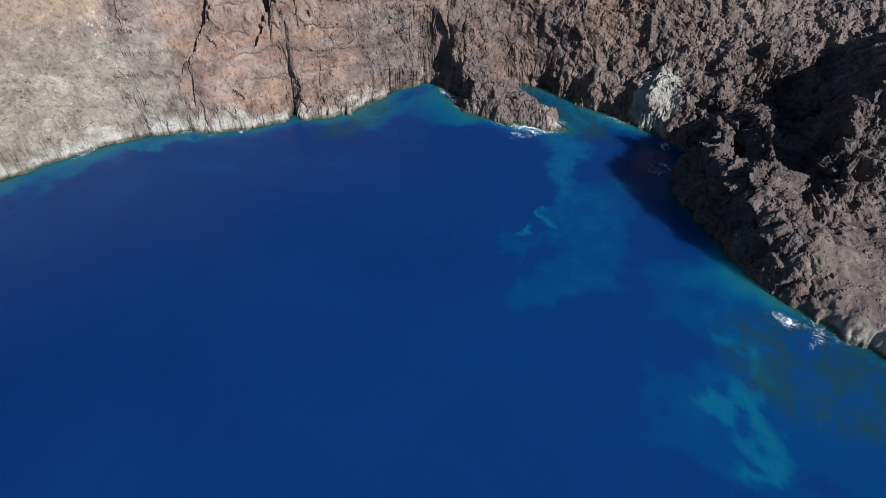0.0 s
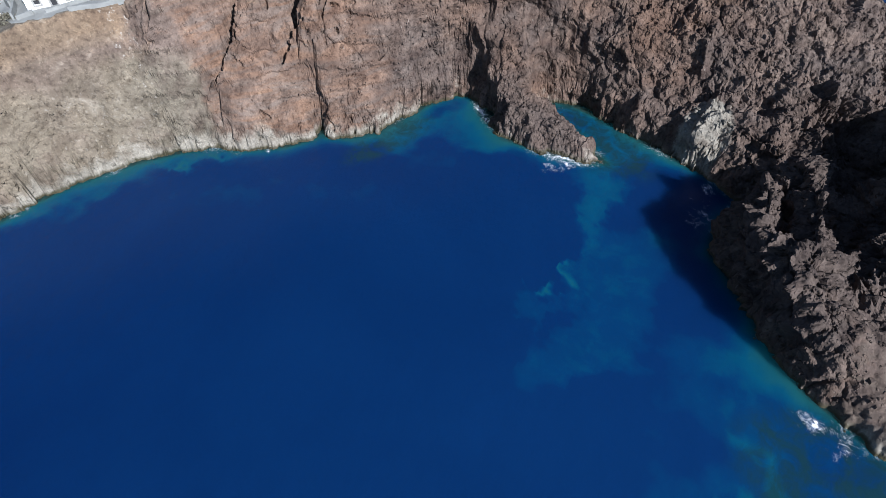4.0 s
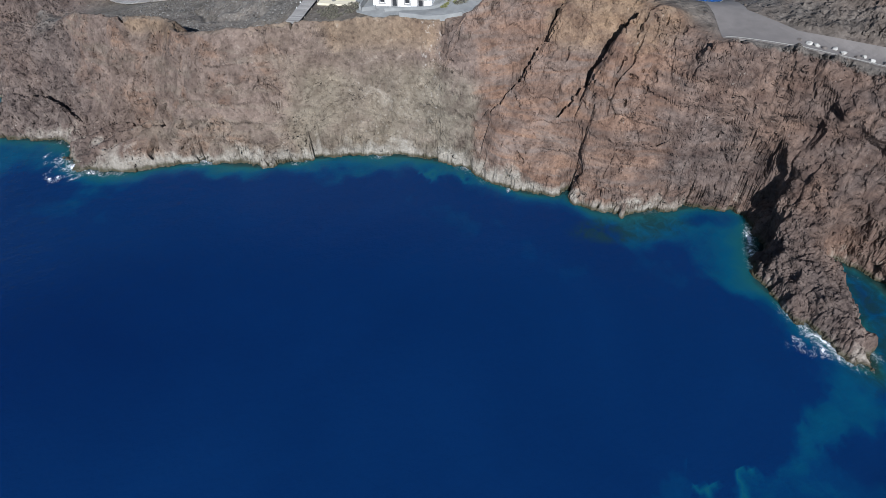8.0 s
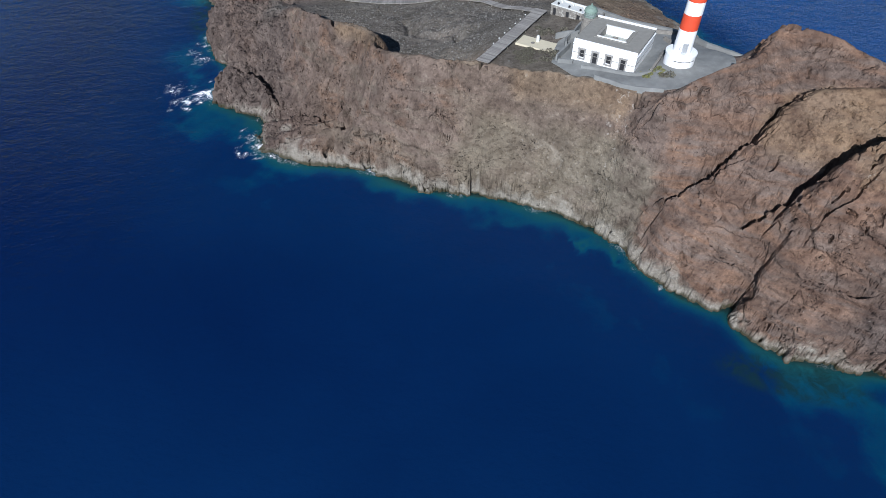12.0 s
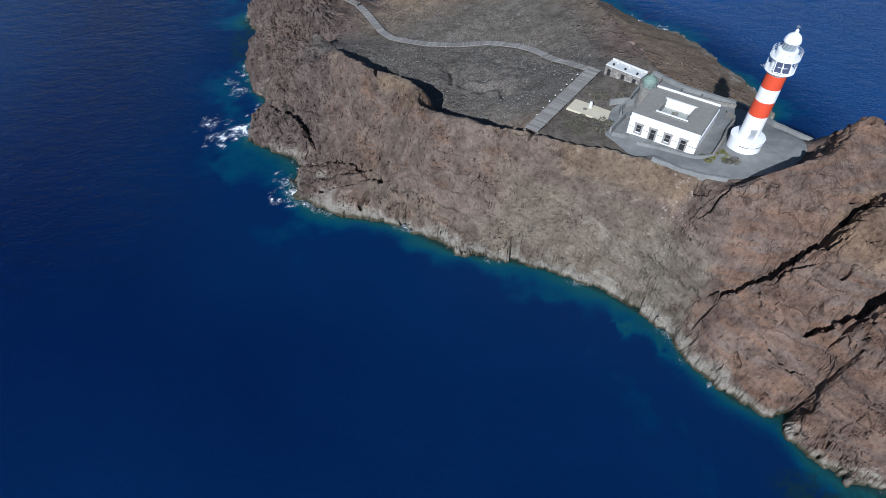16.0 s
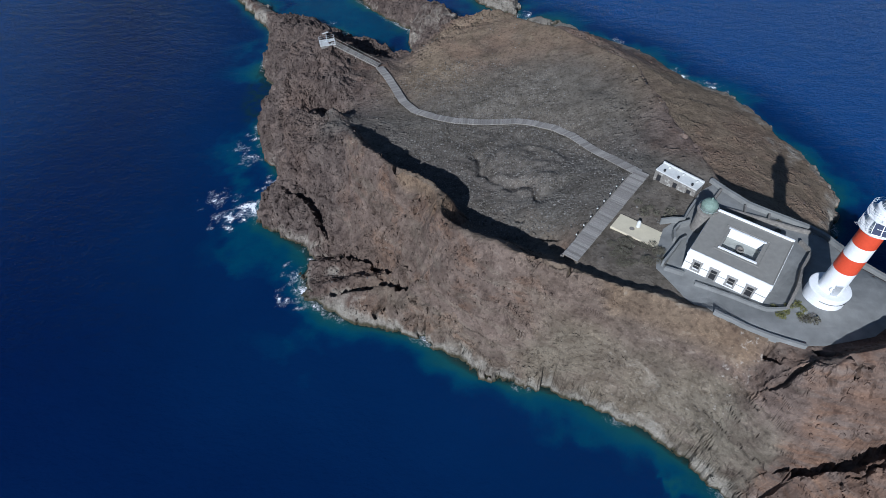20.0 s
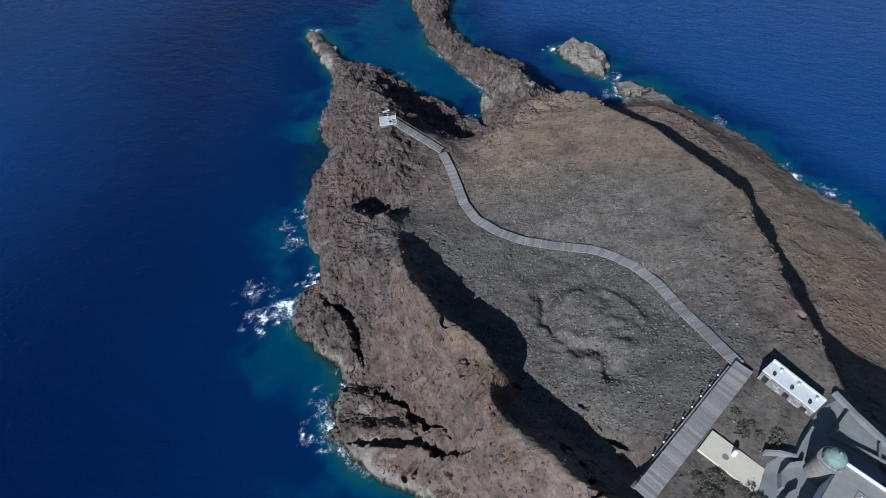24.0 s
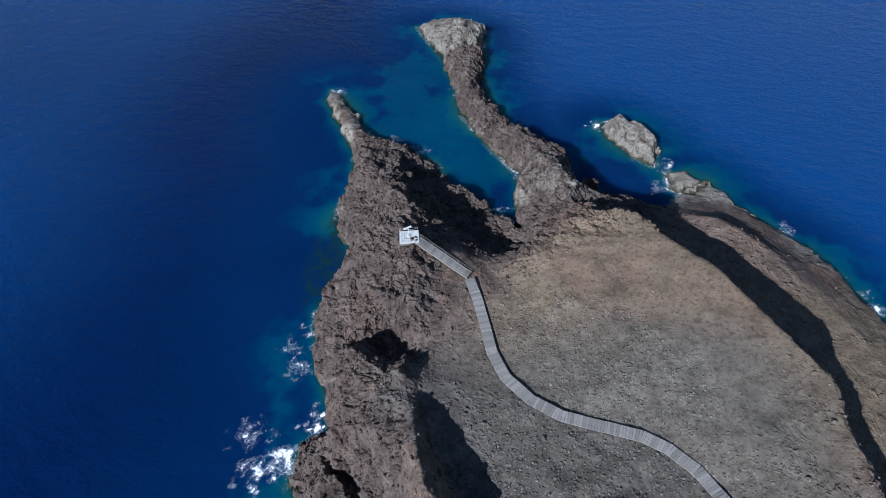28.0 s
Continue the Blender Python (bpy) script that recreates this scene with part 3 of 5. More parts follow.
def blocks(p, size, seed):
    """Broken rock in space: each block stands proud by its own amount, with clefts between the blocks."""
    q = p / size
    i = np.floor(q).astype(np.int64)
    d1, d2, own = np.full(len(p), 9.0), np.full(len(p), 9.0), np.zeros(len(p))
    for dx in (-1, 0, 1):
        for dy in (-1, 0, 1):
            for dz in (-1, 0, 1):
                cx, cy, cz = i[:, 0] + dx, i[:, 1] + dy, i[:, 2] + dz
                r = [hashed3(cx, cy, cz, seed + k) for k in range(4)]
                d = (cx + r[0] - q[:, 0]) ** 2 + (cy + r[1] - q[:, 1]) ** 2 + (cz + r[2] - q[:, 2]) ** 2
                nearer = d < d1
                d2 = np.where(nearer, d1, np.minimum(d2, d))
                own = np.where(nearer, r[3], own)
                d1 = np.where(nearer, d, d1)
    cleft = np.clip((np.sqrt(d2) - np.sqrt(d1)) / 0.22, 0, 1)
    return own * 2 - 1, cleft


def walk_line(points, step):
    for a, b in zip(points, points[1:]):
        n = max(1, int(math.hypot(b[0] - a[0], b[1] - a[1]) / step))
        for k in range(n):
            f = k / n
            yield tuple(p + (q - p) * f for p, q in zip(a, b))
    yield tuple(points[-1])


def inside(x, y, poly):
    res = np.zeros(x.shape, bool)
    for (ax, ay, _), (bx, by, _) in zip(poly, poly[1:] + poly[:1]):
        if ay == by:
            continue
        hit = ((ay > y) != (by > y)) & (x < (bx - ax) * (y - ay) / (by - ay) + ax)
        res ^= hit
    return res


def shore_distance(x, y, polys):
    best = np.full(x.shape, 1e9)
    for poly in polys:
        for (ax, ay, _), (bx, by, _) in zip(poly, poly[1:] + poly[:1]):
            dx, dy = bx - ax, by - ay
            t = np.clip(((x - ax) * dx + (y - ay) * dy) / (dx * dx + dy * dy + 1e-9), 0, 1)
            best = np.minimum(best, (x - ax - t * dx) ** 2 + (y - ay - t * dy) ** 2)
    return np.sqrt(best)


def relax(cell, start=None):
    """Heights stretched like a skin between the lines of the plan, on a grid of that cell size."""
    nx, ny = int(round((GX1 - GX0) / cell)) + 1, int(round((GY1 - GY0) / cell)) + 1
    total, count = np.zeros((ny, nx)), np.zeros((ny, nx))
    for line in LINES + [COAST + COAST[:1]] + [p + p[:1] for p in ISLETS]:
        for x, y, z in walk_line(line, cell * 0.5):
            i, j = int(round((x - GX0) / cell)), int(round((y - GY0) / cell))
            if 0 <= i < nx and 0 <= j < ny:
                total[j, i] += z
                count[j, i] += 1
    fixed = count > 0
    value = total / np.maximum(count, 1)
    if start is None:
        h = np.full((ny, nx), 8.0)
    else:
        h = resample(start[0], start[1], nx, ny, cell)
    h[fixed] = value[fixed]
    for k in range(220 if start is None else 90):
        p = np.pad(h, 1, mode="edge")
        h = (p[:-2, 1:-1] + p[2:, 1:-1] + p[1:-1, :-2] + p[1:-1, 2:]) * 0.25
        h[fixed] = value[fixed]
    return h, cell


def sample(grid, cell, x, y):
    u, v = np.clip((x - GX0) / cell, 0, grid.shape[1] - 1.001), np.clip((y - GY0) / cell, 0, grid.shape[0] - 1.001)
    i, j = u.astype(int), v.astype(int)
    fu, fv = u - i, v - j
    return (grid[j, i] * (1 - fu) + grid[j, i + 1] * fu) * (1 - fv) + (grid[j + 1, i] * (1 - fu) + grid[j + 1, i + 1] * fu) * fv


def resample(grid, cell, nx, ny, new_cell):
    y, x = np.mgrid[0:ny, 0:nx] * new_cell
    return sample(grid, cell, x + GX0, y + GY0)


level = relax(6.4)
for cell in (3.2, 1.6, 0.8):
    level = relax(cell, level)
skin, skin_cell = level
for _ in range(2):
    p = np.pad(skin, 1, mode="edge")
    skin = skin * 0.4 + (p[:-2, 1:-1] + p[2:, 1:-1] + p[1:-1, :-2] + p[1:-1, 2:]) * 0.15


def soft(v, lo, hi):
    t = np.clip((v - lo) / (hi - lo), 0, 1)
    return t * t * (3 - 2 * t)


def zone(x, y, cx, cy, rx, ry, turn=0.0):
    """1 inside an oval of the plan, fading out at its rim."""
    c, s = math.cos(radians(turn)), math.sin(radians(turn))
    u, v = ((x - cx) * c + (y - cy) * s) / rx, (-(x - cx) * s + (y - cy) * c) / ry
    return 1 - soft(np.sqrt(u * u + v * v), 0.75, 1.1)


ROAD = [(77, 31.2), (85.7, 22.4), (92.6, 12.6), (97.6, 3.6), (102.5, -7), (108, -5), (103, 7), (95.5, 18), (89.5, 27), (88.5, 37), (93, 44), (104, 49.5), (101, 53), (86, 46.5), (81.5, 38)]


def level_ground(x, y):
    """1 on the terrace and the track, fading beyond."""
    poly = [(a, b, 0) for a, b in ROAD]
    near = (x > 70) & (y < 60) & (y > -15)
    track = np.zeros(x.shape)
    far = shore_distance(x[near], y[near], [poly]) * np.where(inside(x[near], y[near], poly), 1, -1)
    track[near] = soft(far, -1.6, 0.2)
    return np.clip(zone(x, y, 40, 85, 22, 24, 30) + zone(x, y, 24, 92, 14, 14) + zone(x, y, 52, 75, 12, 10) + track, 0, 1)


SCARP = [(1.9, 117.5), (2.4, 113.5), (4.2, 110.2), (7.2, 107.4), (10.9, 106.2), (13.4, 105.2), (13.8, 101.6)]


def line_distance(x, y, line):
    best = np.full(x.shape, 1e9)
    for a, b in zip(line, line[1:]):
        dx, dy = b[0] - a[0], b[1] - a[1]
        t = np.clip(((x - a[0]) * dx + (y - a[1]) * dy) / (dx * dx + dy * dy), 0, 1)
        best = np.minimum(best, (x - a[0] - t * dx) ** 2 + (y - a[1] - t * dy) ** 2)
    return np.sqrt(best)


def land(x, y):
    """Height of rock and sea bed, the distance to the shore (positive on land), and how rough the rock is."""
    flat = level_ground(x, y)
    smooth = np.clip(flat + zone(x, y, 9, 147, 27, 30, -35) + zone(x, y, 10, 118, 26, 20, -40), 0, 1)
    wild = np.clip(zone(x, y, 85, -25, 60, 60) + zone(x, y, -52, 165, 22, 60, 12) + zone(x, y, -25, 225, 40, 70, 25) + 0.7 * zone(x, y, -40, 112, 15, 20) + 0.6 * zone(x, y, -29, 97, 10, 8), 0, 1)
    slope = np.hypot(sample(skin, skin_cell, x + 0.8, y) - sample(skin, skin_cell, x - 0.8, y), sample(skin, skin_cell, x, y + 0.8) - sample(skin, skin_cell, x, y - 0.8)) / 1.6
    warp = (1 - 0.85 * smooth) / (1 + (slope / 1.1) ** 2)
    jx = fbm(x, y, 9, 11, 3, 0.4) * 1.1 * warp
    jy = fbm(x, y, 9, 21, 3, 0.4) * 1.1 * warp
    wx, wy = x + jx, y + jy
    top = sample(skin, skin_cell, wx, wy)
    ex = x + fbm(x, y, 9, 11, 3, 0.4) * 0.9 + fbm(x, y, 4.2, 15, 4, 0.6) * 1.5
    ey = y + fbm(x, y, 9, 21, 3, 0.4) * 0.9 + fbm(x, y, 4.2, 25, 4, 0.6) * 1.5
    dist = shore_distance(ex, ey, [COAST] + ISLETS)
    on = inside(ex, ey, COAST)
    for isle in ISLETS:
        on |= inside(ex, ey, isle)
    signed = np.where(on, dist, -dist)
    steep = soft(slope, 0.25, 1.0)
    amp = (0.10 + 0.12 * steep + 0.45 * wild) / (1 + (slope / 1.3) ** 2) * (1 - 0.8 * smooth) * (1 - 0.95 * flat)
    rough = fbm(x, y, 5.5, 31, 5, 0.55, True) - 0.55
    z = top - np.minimum(top, 4.5) * np.exp(-np.maximum(signed, 0) / 0.7) + amp * rough * 1.6 * soft(signed, 0, 2)
    z += smooth * (1 - flat) * fbm(x, y, 16, 41, 4) * 0.9
    mound = zone(x, y, 11.5, 111.5, 9.5, 8, -40)
    z += mound * (0.9 + 1.3 * fbm(x, y, 6, 43, 3))
    near = (np.abs(x - 8) < 14) & (np.abs(y - 109) < 14)
    if near.any():
        scarp = line_distance(x[near] + fbm(x[near], y[near], 3, 44, 2), y[near] + fbm(x[near], y[near], 3, 47, 2), SCARP)
        z[near] -= 1.1 * np.exp(-(scarp / 1.1) ** 2)
    bed = -0.25 + np.minimum(signed, 0) * 0.75
    return np.where(signed > 0, z, np.maximum(bed, -14)), signed, smooth, wild, steep


def lattice(xi, yi, sub):
    """Points of the lattice with sub cells to a step."""
    return GX0 + xi * STEP / sub, GY0 + yi * STEP / sub


def cracks():
    """Clefts of the slopes: a line uphill, half its width, its depth, and the lip on its south side."""
    out = [
        ([(42.6, 55), (46.5, 53.6), (50.8, 52.6), (54, 53.2), (57.1, 54), (61, 56), (65, 58.6)], 0.95, 2.6, 1.9),
        ([(41.2, 51.2), (43.4, 52.4), (46.4, 52.8)], 0.45, 1.8, 0.5),
        ([(40.2, 60.6), (41.6, 60.2), (43.2, 60.6), (45, 61.3)], 0.5, 1.8, 0.8),
        ([(50.4, 45.8), (53.2, 42.6), (57.4, 38.9)], 0.4, 1.5, 0.5),
        ([(62, 33.4), (66, 31.2), (70, 28.4)], 0.35, 1.3, 0.5),
        ([(-31.5, 90.6), (-27, 91.4), (-21, 91.6), (-16, 91.8), (-11, 89.6), (-6, 88)], 1.0, 3.0, 1.3),
        ([(-27, 101), (-22, 99.2), (-18, 96.6), (-14, 94), (-10.5, 91.6)], 0.9, 2.6, 1.2),
        ([(-42, 118), (-37, 114.6), (-33, 110), (-29.5, 104.6)], 0.8, 2.4, 0.9),
        ([(55, 44.5), (59.5, 44.4), (63, 44.7), (68, 46), (72, 46.6)], 0.95, 2.6, 1.9),
        ([(57, 41.5), (60, 43), (62, 44.3)], 0.4, 1.4, 0.4),
        ([(60, 36), (62.5, 38.5), (66, 39.2), (69, 40.5)], 0.4, 1.4, 0.5),
    ]
    rnd = random.Random(12)
    starts = [(rnd.uniform(-30, 90), rnd.uniform(16, 118)) for _ in range(240)] + [(rnd.uniform(52, 90), rnd.uniform(14, 46)) for _ in range(110)]
    xs, ys = np.array([p[0] for p in starts]), np.array([p[1] for p in starts])
    e = 1.5
    fx = sample(skin, skin_cell, xs + e, ys) - sample(skin, skin_cell, xs - e, ys)
    fy = sample(skin, skin_cell, xs, ys + e) - sample(skin, skin_cell, xs, ys - e)
    on = inside(xs, ys, COAST)
    for (sx, sy), gx, gy, dry in zip(starts, fx, fy, on):
        grade = math.hypot(gx, gy) / (2 * e)
        if not dry or grade < 0.4 or grade > 1.7:
            continue
        heading = math.atan2(gy, gx) + rnd.gauss(0, 0.45)
        line = [(sx, sy)]
        for _ in range(rnd.choice((2, 2, 3, 3, 4, 5))):
            heading += rnd.gauss(0, 0.55)
            step = rnd.uniform(0.5, 1.1)
            line.append((line[-1][0] + step * math.cos(heading), line[-1][1] + step * math.sin(heading)))
        size = rnd.random() ** 2
        out.append((line, 0.26 + 0.34 * size, 1.1 + 1.5 * size, 0.35 * size))
    return out


def scree(verts, signed, hard, smooth, fields):
    """Broken stones lying on the slopes, all joined, in the colours of the rock that they lie on."""
    rng = np.random.default_rng(23)
    k = rng.integers(0, len(verts), 90000)
    x, y = verts[k, 0], verts[k, 1]
    crowd = soft(fbm(x, y, 6.5, 36, 3), -0.12, 0.28) * np.clip(0.10 + hard[k], 0, 1) * (1 - level_ground(x, y)) * (1 - 0.7 * smooth[k])
    k = k[(rng.random(len(k)) < 0.5 * crowd) & (signed[k] > 1.5) & (verts[k, 2] > 1.5) & (x < 112)]
    m = len(k)
    block = np.array([(-1, -0.8, -1), (1, -1, -1), (0.9, 1, -1), (-1, 0.9, -1), (-0.7, -0.6, 0.9), (0.6, -0.7, 0.7), (0.7, 0.6, 1), (-0.5, 0.7, 0.6)])
    faces = np.array([(4, 5, 6, 7), (0, 1, 5, 4), (1, 2, 6, 5), (2, 3, 7, 6), (3, 0, 4, 7)])
    size = 0.10 + 0.34 * rng.random(m) ** 4
    turn = rng.uniform(0, 6.28, m)
    pts = block[None] * (size[:, None, None] * rng.uniform(0.6, 1.35, (m, 8, 3)))
    c, sn = np.cos(turn)[:, None], np.sin(turn)[:, None]
    rolled = np.stack([pts[..., 0] * c - pts[..., 1] * sn, pts[..., 0] * sn + pts[..., 1] * c, pts[..., 2]], -1)
    out = (rolled + verts[k][:, None, :]).reshape(-1, 3)
    me = bpy.data.meshes.new("scree")
    me.from_pydata(out.tolist(), [], (faces[None] + 8 * np.arange(m)[:, None, None]).reshape(-1, 4).tolist())
    for name, values in fields:
        me.attributes.new(name, "FLOAT", "POINT").data.foreach_set("value", np.repeat(values[k], 8).astype(np.float32))
    me.materials.append(ROCK)
    return tagged(new("scree", me), "broken brown stones lying on the slopes", "stones", kind="stuff")


def terrain():
    nx, ny = int((GX1 - GX0) / STEP) + 1, int((GY1 - GY0) / STEP) + 1
    yi, xi = np.mgrid[0:ny, 0:nx]
    cx, cy = lattice(xi, yi, 1)
    z0 = land(cx, cy)[0]
    gy, gx = np.gradient(z0, STEP)
    keep = np.maximum(np.maximum(z0[:-1, :-1], z0[1:, :-1]), np.maximum(z0[:-1, 1:], z0[1:, 1:])) > -2.0
    steepest = np.hypot(gx, gy)
    steepest = np.maximum(np.maximum(steepest[:-1, :-1], steepest[1:, :-1]), np.maximum(steepest[:-1, 1:], steepest[1:, 1:]))
    fine = keep & (steepest > 0.62) & (cx[:-1, :-1] < 112)
    # corners of plain cells, and of the four quarters of each steep cell
    wide = 2 * nx + 2
    key = lambda a, b: b * wide + a  # noqa: E731
    jj, ii = np.nonzero(keep & ~fine)
    quads = [np.stack([key(2 * ii, 2 * jj), key(2 * ii + 2, 2 * jj), key(2 * ii + 2, 2 * jj + 2), key(2 * ii, 2 * jj + 2)], -1)]
    jj, ii = np.nonzero(fine)
    for a in (0, 1):
        for b in (0, 1):
            u, v = 2 * ii + a, 2 * jj + b
            quads.append(np.stack([key(u, v), key(u + 1, v), key(u + 1, v + 1), key(u, v + 1)], -1))
    quads = np.concatenate(quads)
    used, flat = np.unique(quads.ravel(), return_inverse=True)
    u, v = used % wide, used // wide
    x, y = lattice(u, v, 2)
    z, signed, smooth, wild, steep = land(x, y)
    verts = np.stack([x, y, z], -1)

    sx = (sample(skin, skin_cell, x + 1.6, y) - sample(skin, skin_cell, x - 1.6, y)) / 3.2
    sy = (sample(skin, skin_cell, x, y + 1.6) - sample(skin, skin_cell, x, y - 1.6)) / 3.2
    normal = np.stack([-sx, -sy, np.ones(len(x))], -1)
    normal /= np.linalg.norm(normal, axis=1)[:, None]
    hard = np.clip(soft(np.hypot(sx, sy), 0.4, 1.2) * (1 - smooth * 0.6) + 0.9 * wild * (1 - smooth), 0, 1) * soft(signed, -1.5, 1.0) * (1 - level_ground(x, y))
    rocky = np.flatnonzero(hard > 0.04)
    w = wild[rocky]
    q = verts[rocky]
    q = q + 0.6 * np.stack([noise3(q, 2.4, 51), noise3(q, 2.4, 52), noise3(q, 2.4, 53)], -1)
    run = 0.16 * np.sqrt(1 + (sx[rocky] ** 2 + sy[rocky] ** 2))
    tall = lambda size: soft(size / run, 1.5, 4.0)  # noqa: E731
    crest = np.zeros(len(w))
    for size, height, seed in ((9.5, 2.3, 61), (4.4, 1.35, 62), (2.1, 0.62, 63), (1.0, 0.24, 64), (0.5, 0.08, 65)):
        crest += height * tall(size) * (0.5 - np.abs(noise3(q + 3.1 * seed, size, seed)) * 1.6)
    b1, c1 = blocks(q * np.array((1, 1, 0.8)), 3.4, 71)
    b2, c2 = blocks(q, 1.3, 75)
    broken = soft(noise3(q, 9.0, 59) + 0.5 * noise3(q, 3.5, 60), 0.0, 0.6)
    stripe = (q[:, 2] + 2.2 * noise3(q, 14, 57)) / 4.2
    shelf = soft(stripe - np.floor(stripe), 0.0, 0.85) - 0.5
    slope_push = 0.65 * noise3(q, 7.0, 55) + 0.26 * tall(2.0) * (0.5 - 1.6 * np.abs(noise3(q, 2.6, 56))) + 0.07 * tall(1.2) * noise3(q, 1.2, 49) - 0.45 * shelf * soft(noise3(q, 11, 50), -0.1, 0.5)
    slope_push += broken * (tall(2.4) * (0.42 * b1 - 0.40 * (1 - c1)) + tall(0.9) * (0.20 * b2 - 0.16 * (1 - c2)))
    # wandering crevices, hollows and small ledges, in patches
    vein = np.abs(noise3(q, 4.6, 82) + 0.55 * noise3(q, 2.0, 83) + 0.25 * tall(0.9) * noise3(q, 0.9, 84))
    cleft = soft(0.16 - vein, 0.0, 0.14) * soft(noise3(q, 7.5, 85), 0.28, 0.55)
    pit = soft(tall(1.25) * (noise3(q, 1.25, 86) + 0.35 * tall(0.55) * noise3(q, 0.55, 87)), 0.50, 0.68) * soft(noise3(q, 6.0, 88), -0.15, 0.25)
    lump = tall(0.9) * (0.24 * np.maximum(b2 - 0.35, 0) * 1.5 - 0.05 * (1 - c2)) + tall(1.6) * 0.10 * noise3(q, 1.6, 89)
    lump *= 0.45 + 0.9 * soft(noise3(q, 5.0, 91), -0.2, 0.4)
    calm = np.clip(smooth[rocky] + 0.6 * zone(q[:, 0], q[:, 1], 58, 56, 18, 16, 20), 0, 1)
    slope_push += (lump - 0.95 * cleft - 1.5 * pit) * (1 - 0.55 * calm)
    foot = soft(verts[rocky][:, 2], 7.0, 3.5) * soft(verts[rocky][:, 2], 0.0, 1.5)
    slope_push += foot * tall(2.4) * (0.5 * b1 - 0.8 * (1 - c1))
    wild_push = 0.8 * crest + 0.30 * b1 - 0.35 * (1 - c1) + tall(0.9) * (0.18 * b2 - 0.15 * (1 - c2))
    wild_push = wild_push * (1 + 0.9 * zone(q[:, 0], q[:, 1], 60, -52, 34, 15))
    push = slope_push * (1 - w) + wild_push * w
    verts[rocky] += normal[rocky] * (push * (0.75 + 0.25 * w) * hard[rocky])[:, None]
    crag = np.zeros(len(x))
    crag[rocky] = np.clip(w + 0.35 * broken, 0, 1)
    for line, half, deep, lip in cracks():
        px, py = np.array([p[0] for p in line]), np.array([p[1] for p in line])
        reach = half * 2 + (5 if lip > 0.4 else 1.5)
        k = np.flatnonzero((x > px.min() - reach) & (x < px.max() + reach) & (y > py.min() - reach) & (y < py.max() + reach))
        if not len(k):
            continue
        ax = x[k] + 0.55 * fbm(x[k], y[k], 2.3, 45, 3) * min(2.2, half * 2.2)
        ay = y[k] + 0.55 * fbm(x[k], y[k], 2.3, 46, 3) * min(2.2, half * 2.2)
        best, side, along = np.full(len(k), 99.0), np.zeros(len(k)), np.zeros(len(k))
        total = len(line) - 1
        for s in range(total):
            dx, dy = px[s + 1] - px[s], py[s + 1] - py[s]
            f = np.clip(((ax - px[s]) * dx + (ay - py[s]) * dy) / (dx * dx + dy * dy), 0, 1)
            ex, ey = ax - px[s] - f * dx, ay - py[s] - f * dy
            d = np.hypot(ex, ey)
            nearer = d < best
            best, side, along = np.where(nearer, d, best), np.where(nearer, ex * dy - ey * dx, side), np.where(nearer, (s + f) / total, along)
        taper = soft(along, 0, 0.2) * soft(1 - along, 0, 0.25)
        width = half * (0.35 + 0.65 * taper)
        drop = -deep * np.clip(1.35 - best / width, 0, 1) * (0.35 + 0.65 * taper)
        if lip:
            drop += lip * np.where(side > 0, np.exp(-best / (1.5 * half + 0.9)) * soft(best, 0.4 * width, width), 0) * taper
        verts[k, 2] += drop * soft(signed[k], 0.2, 1.5)
    # where a steep cell meets a plain one, the points between lie on the plain cell's edge
    pad = np.zeros((ny + 1, nx + 1), bool)
    pad[1:ny, 1:nx] = fine
    ci, cj = u // 2, v // 2
    odd_u, odd_v = u % 2 == 1, v % 2 == 1
    on_row = odd_u & ~odd_v & ~(pad[cj, ci + 1] & pad[cj + 1, ci + 1])
    on_col = ~odd_u & odd_v & ~(pad[cj + 1, ci] & pad[cj + 1, ci + 1])
    where = np.searchsorted
    for sel, da in ((on_row, 1), (on_col, wide)):
        k = np.flatnonzero(sel)
        verts[k] = (verts[where(used, used[k] - da)] + verts[where(used, used[k] + da)]) / 2
    stony = np.clip(zone(x, y, 8, 116, 30, 24, -40) + 0.5 * zone(x, y, 0, 143, 24, 14, -20), 0, 1) * (1 - hard) * (1 - level_ground(x, y))
    k = np.flatnonzero(stony > 0.02)
    verts[k, 2] += stony[k] * (0.16 * fbm(x[k], y[k], 2.6, 35, 3, 0.75)) * (0.5 + soft(fbm(x[k], y[k], 9, 34, 2), -0.2, 0.3))
    me = bpy.data.meshes.new("ground")
    me.vertices.add(len(verts))
    me.vertices.foreach_set("co", verts.ravel())
    me.loops.add(len(flat))
    me.loops.foreach_set("vertex_index", flat.astype(np.int32))
    me.polygons.add(len(quads))
    me.polygons.foreach_set("loop_start", np.arange(0, len(flat), 4, dtype=np.int32))
    me.update(calc_edges=True)
    me.polygons.foreach_set("use_smooth", (hard * (1 - smooth))[flat.reshape(-1, 4)].max(1) < 0.6)
    zz = verts[:, 2]
    red = np.clip(zone(x, y, 70, 45, 32, 32) * 0.8 + 0.8 * zone(x, y, 96, 2, 18, 34) + 0.35 * zone(x, y, 100, -30, 40, 50) + 0.3 * zone(x, y, -40, 160, 10, 44) + 0.8 * zone(x, y, 72, 128, 18, 30) + 0.75 * zone(x, y, 14, 166, 30, 20, -30) + 0.35 * zone(x, y, 0, 95, 34, 22), 0, 1)
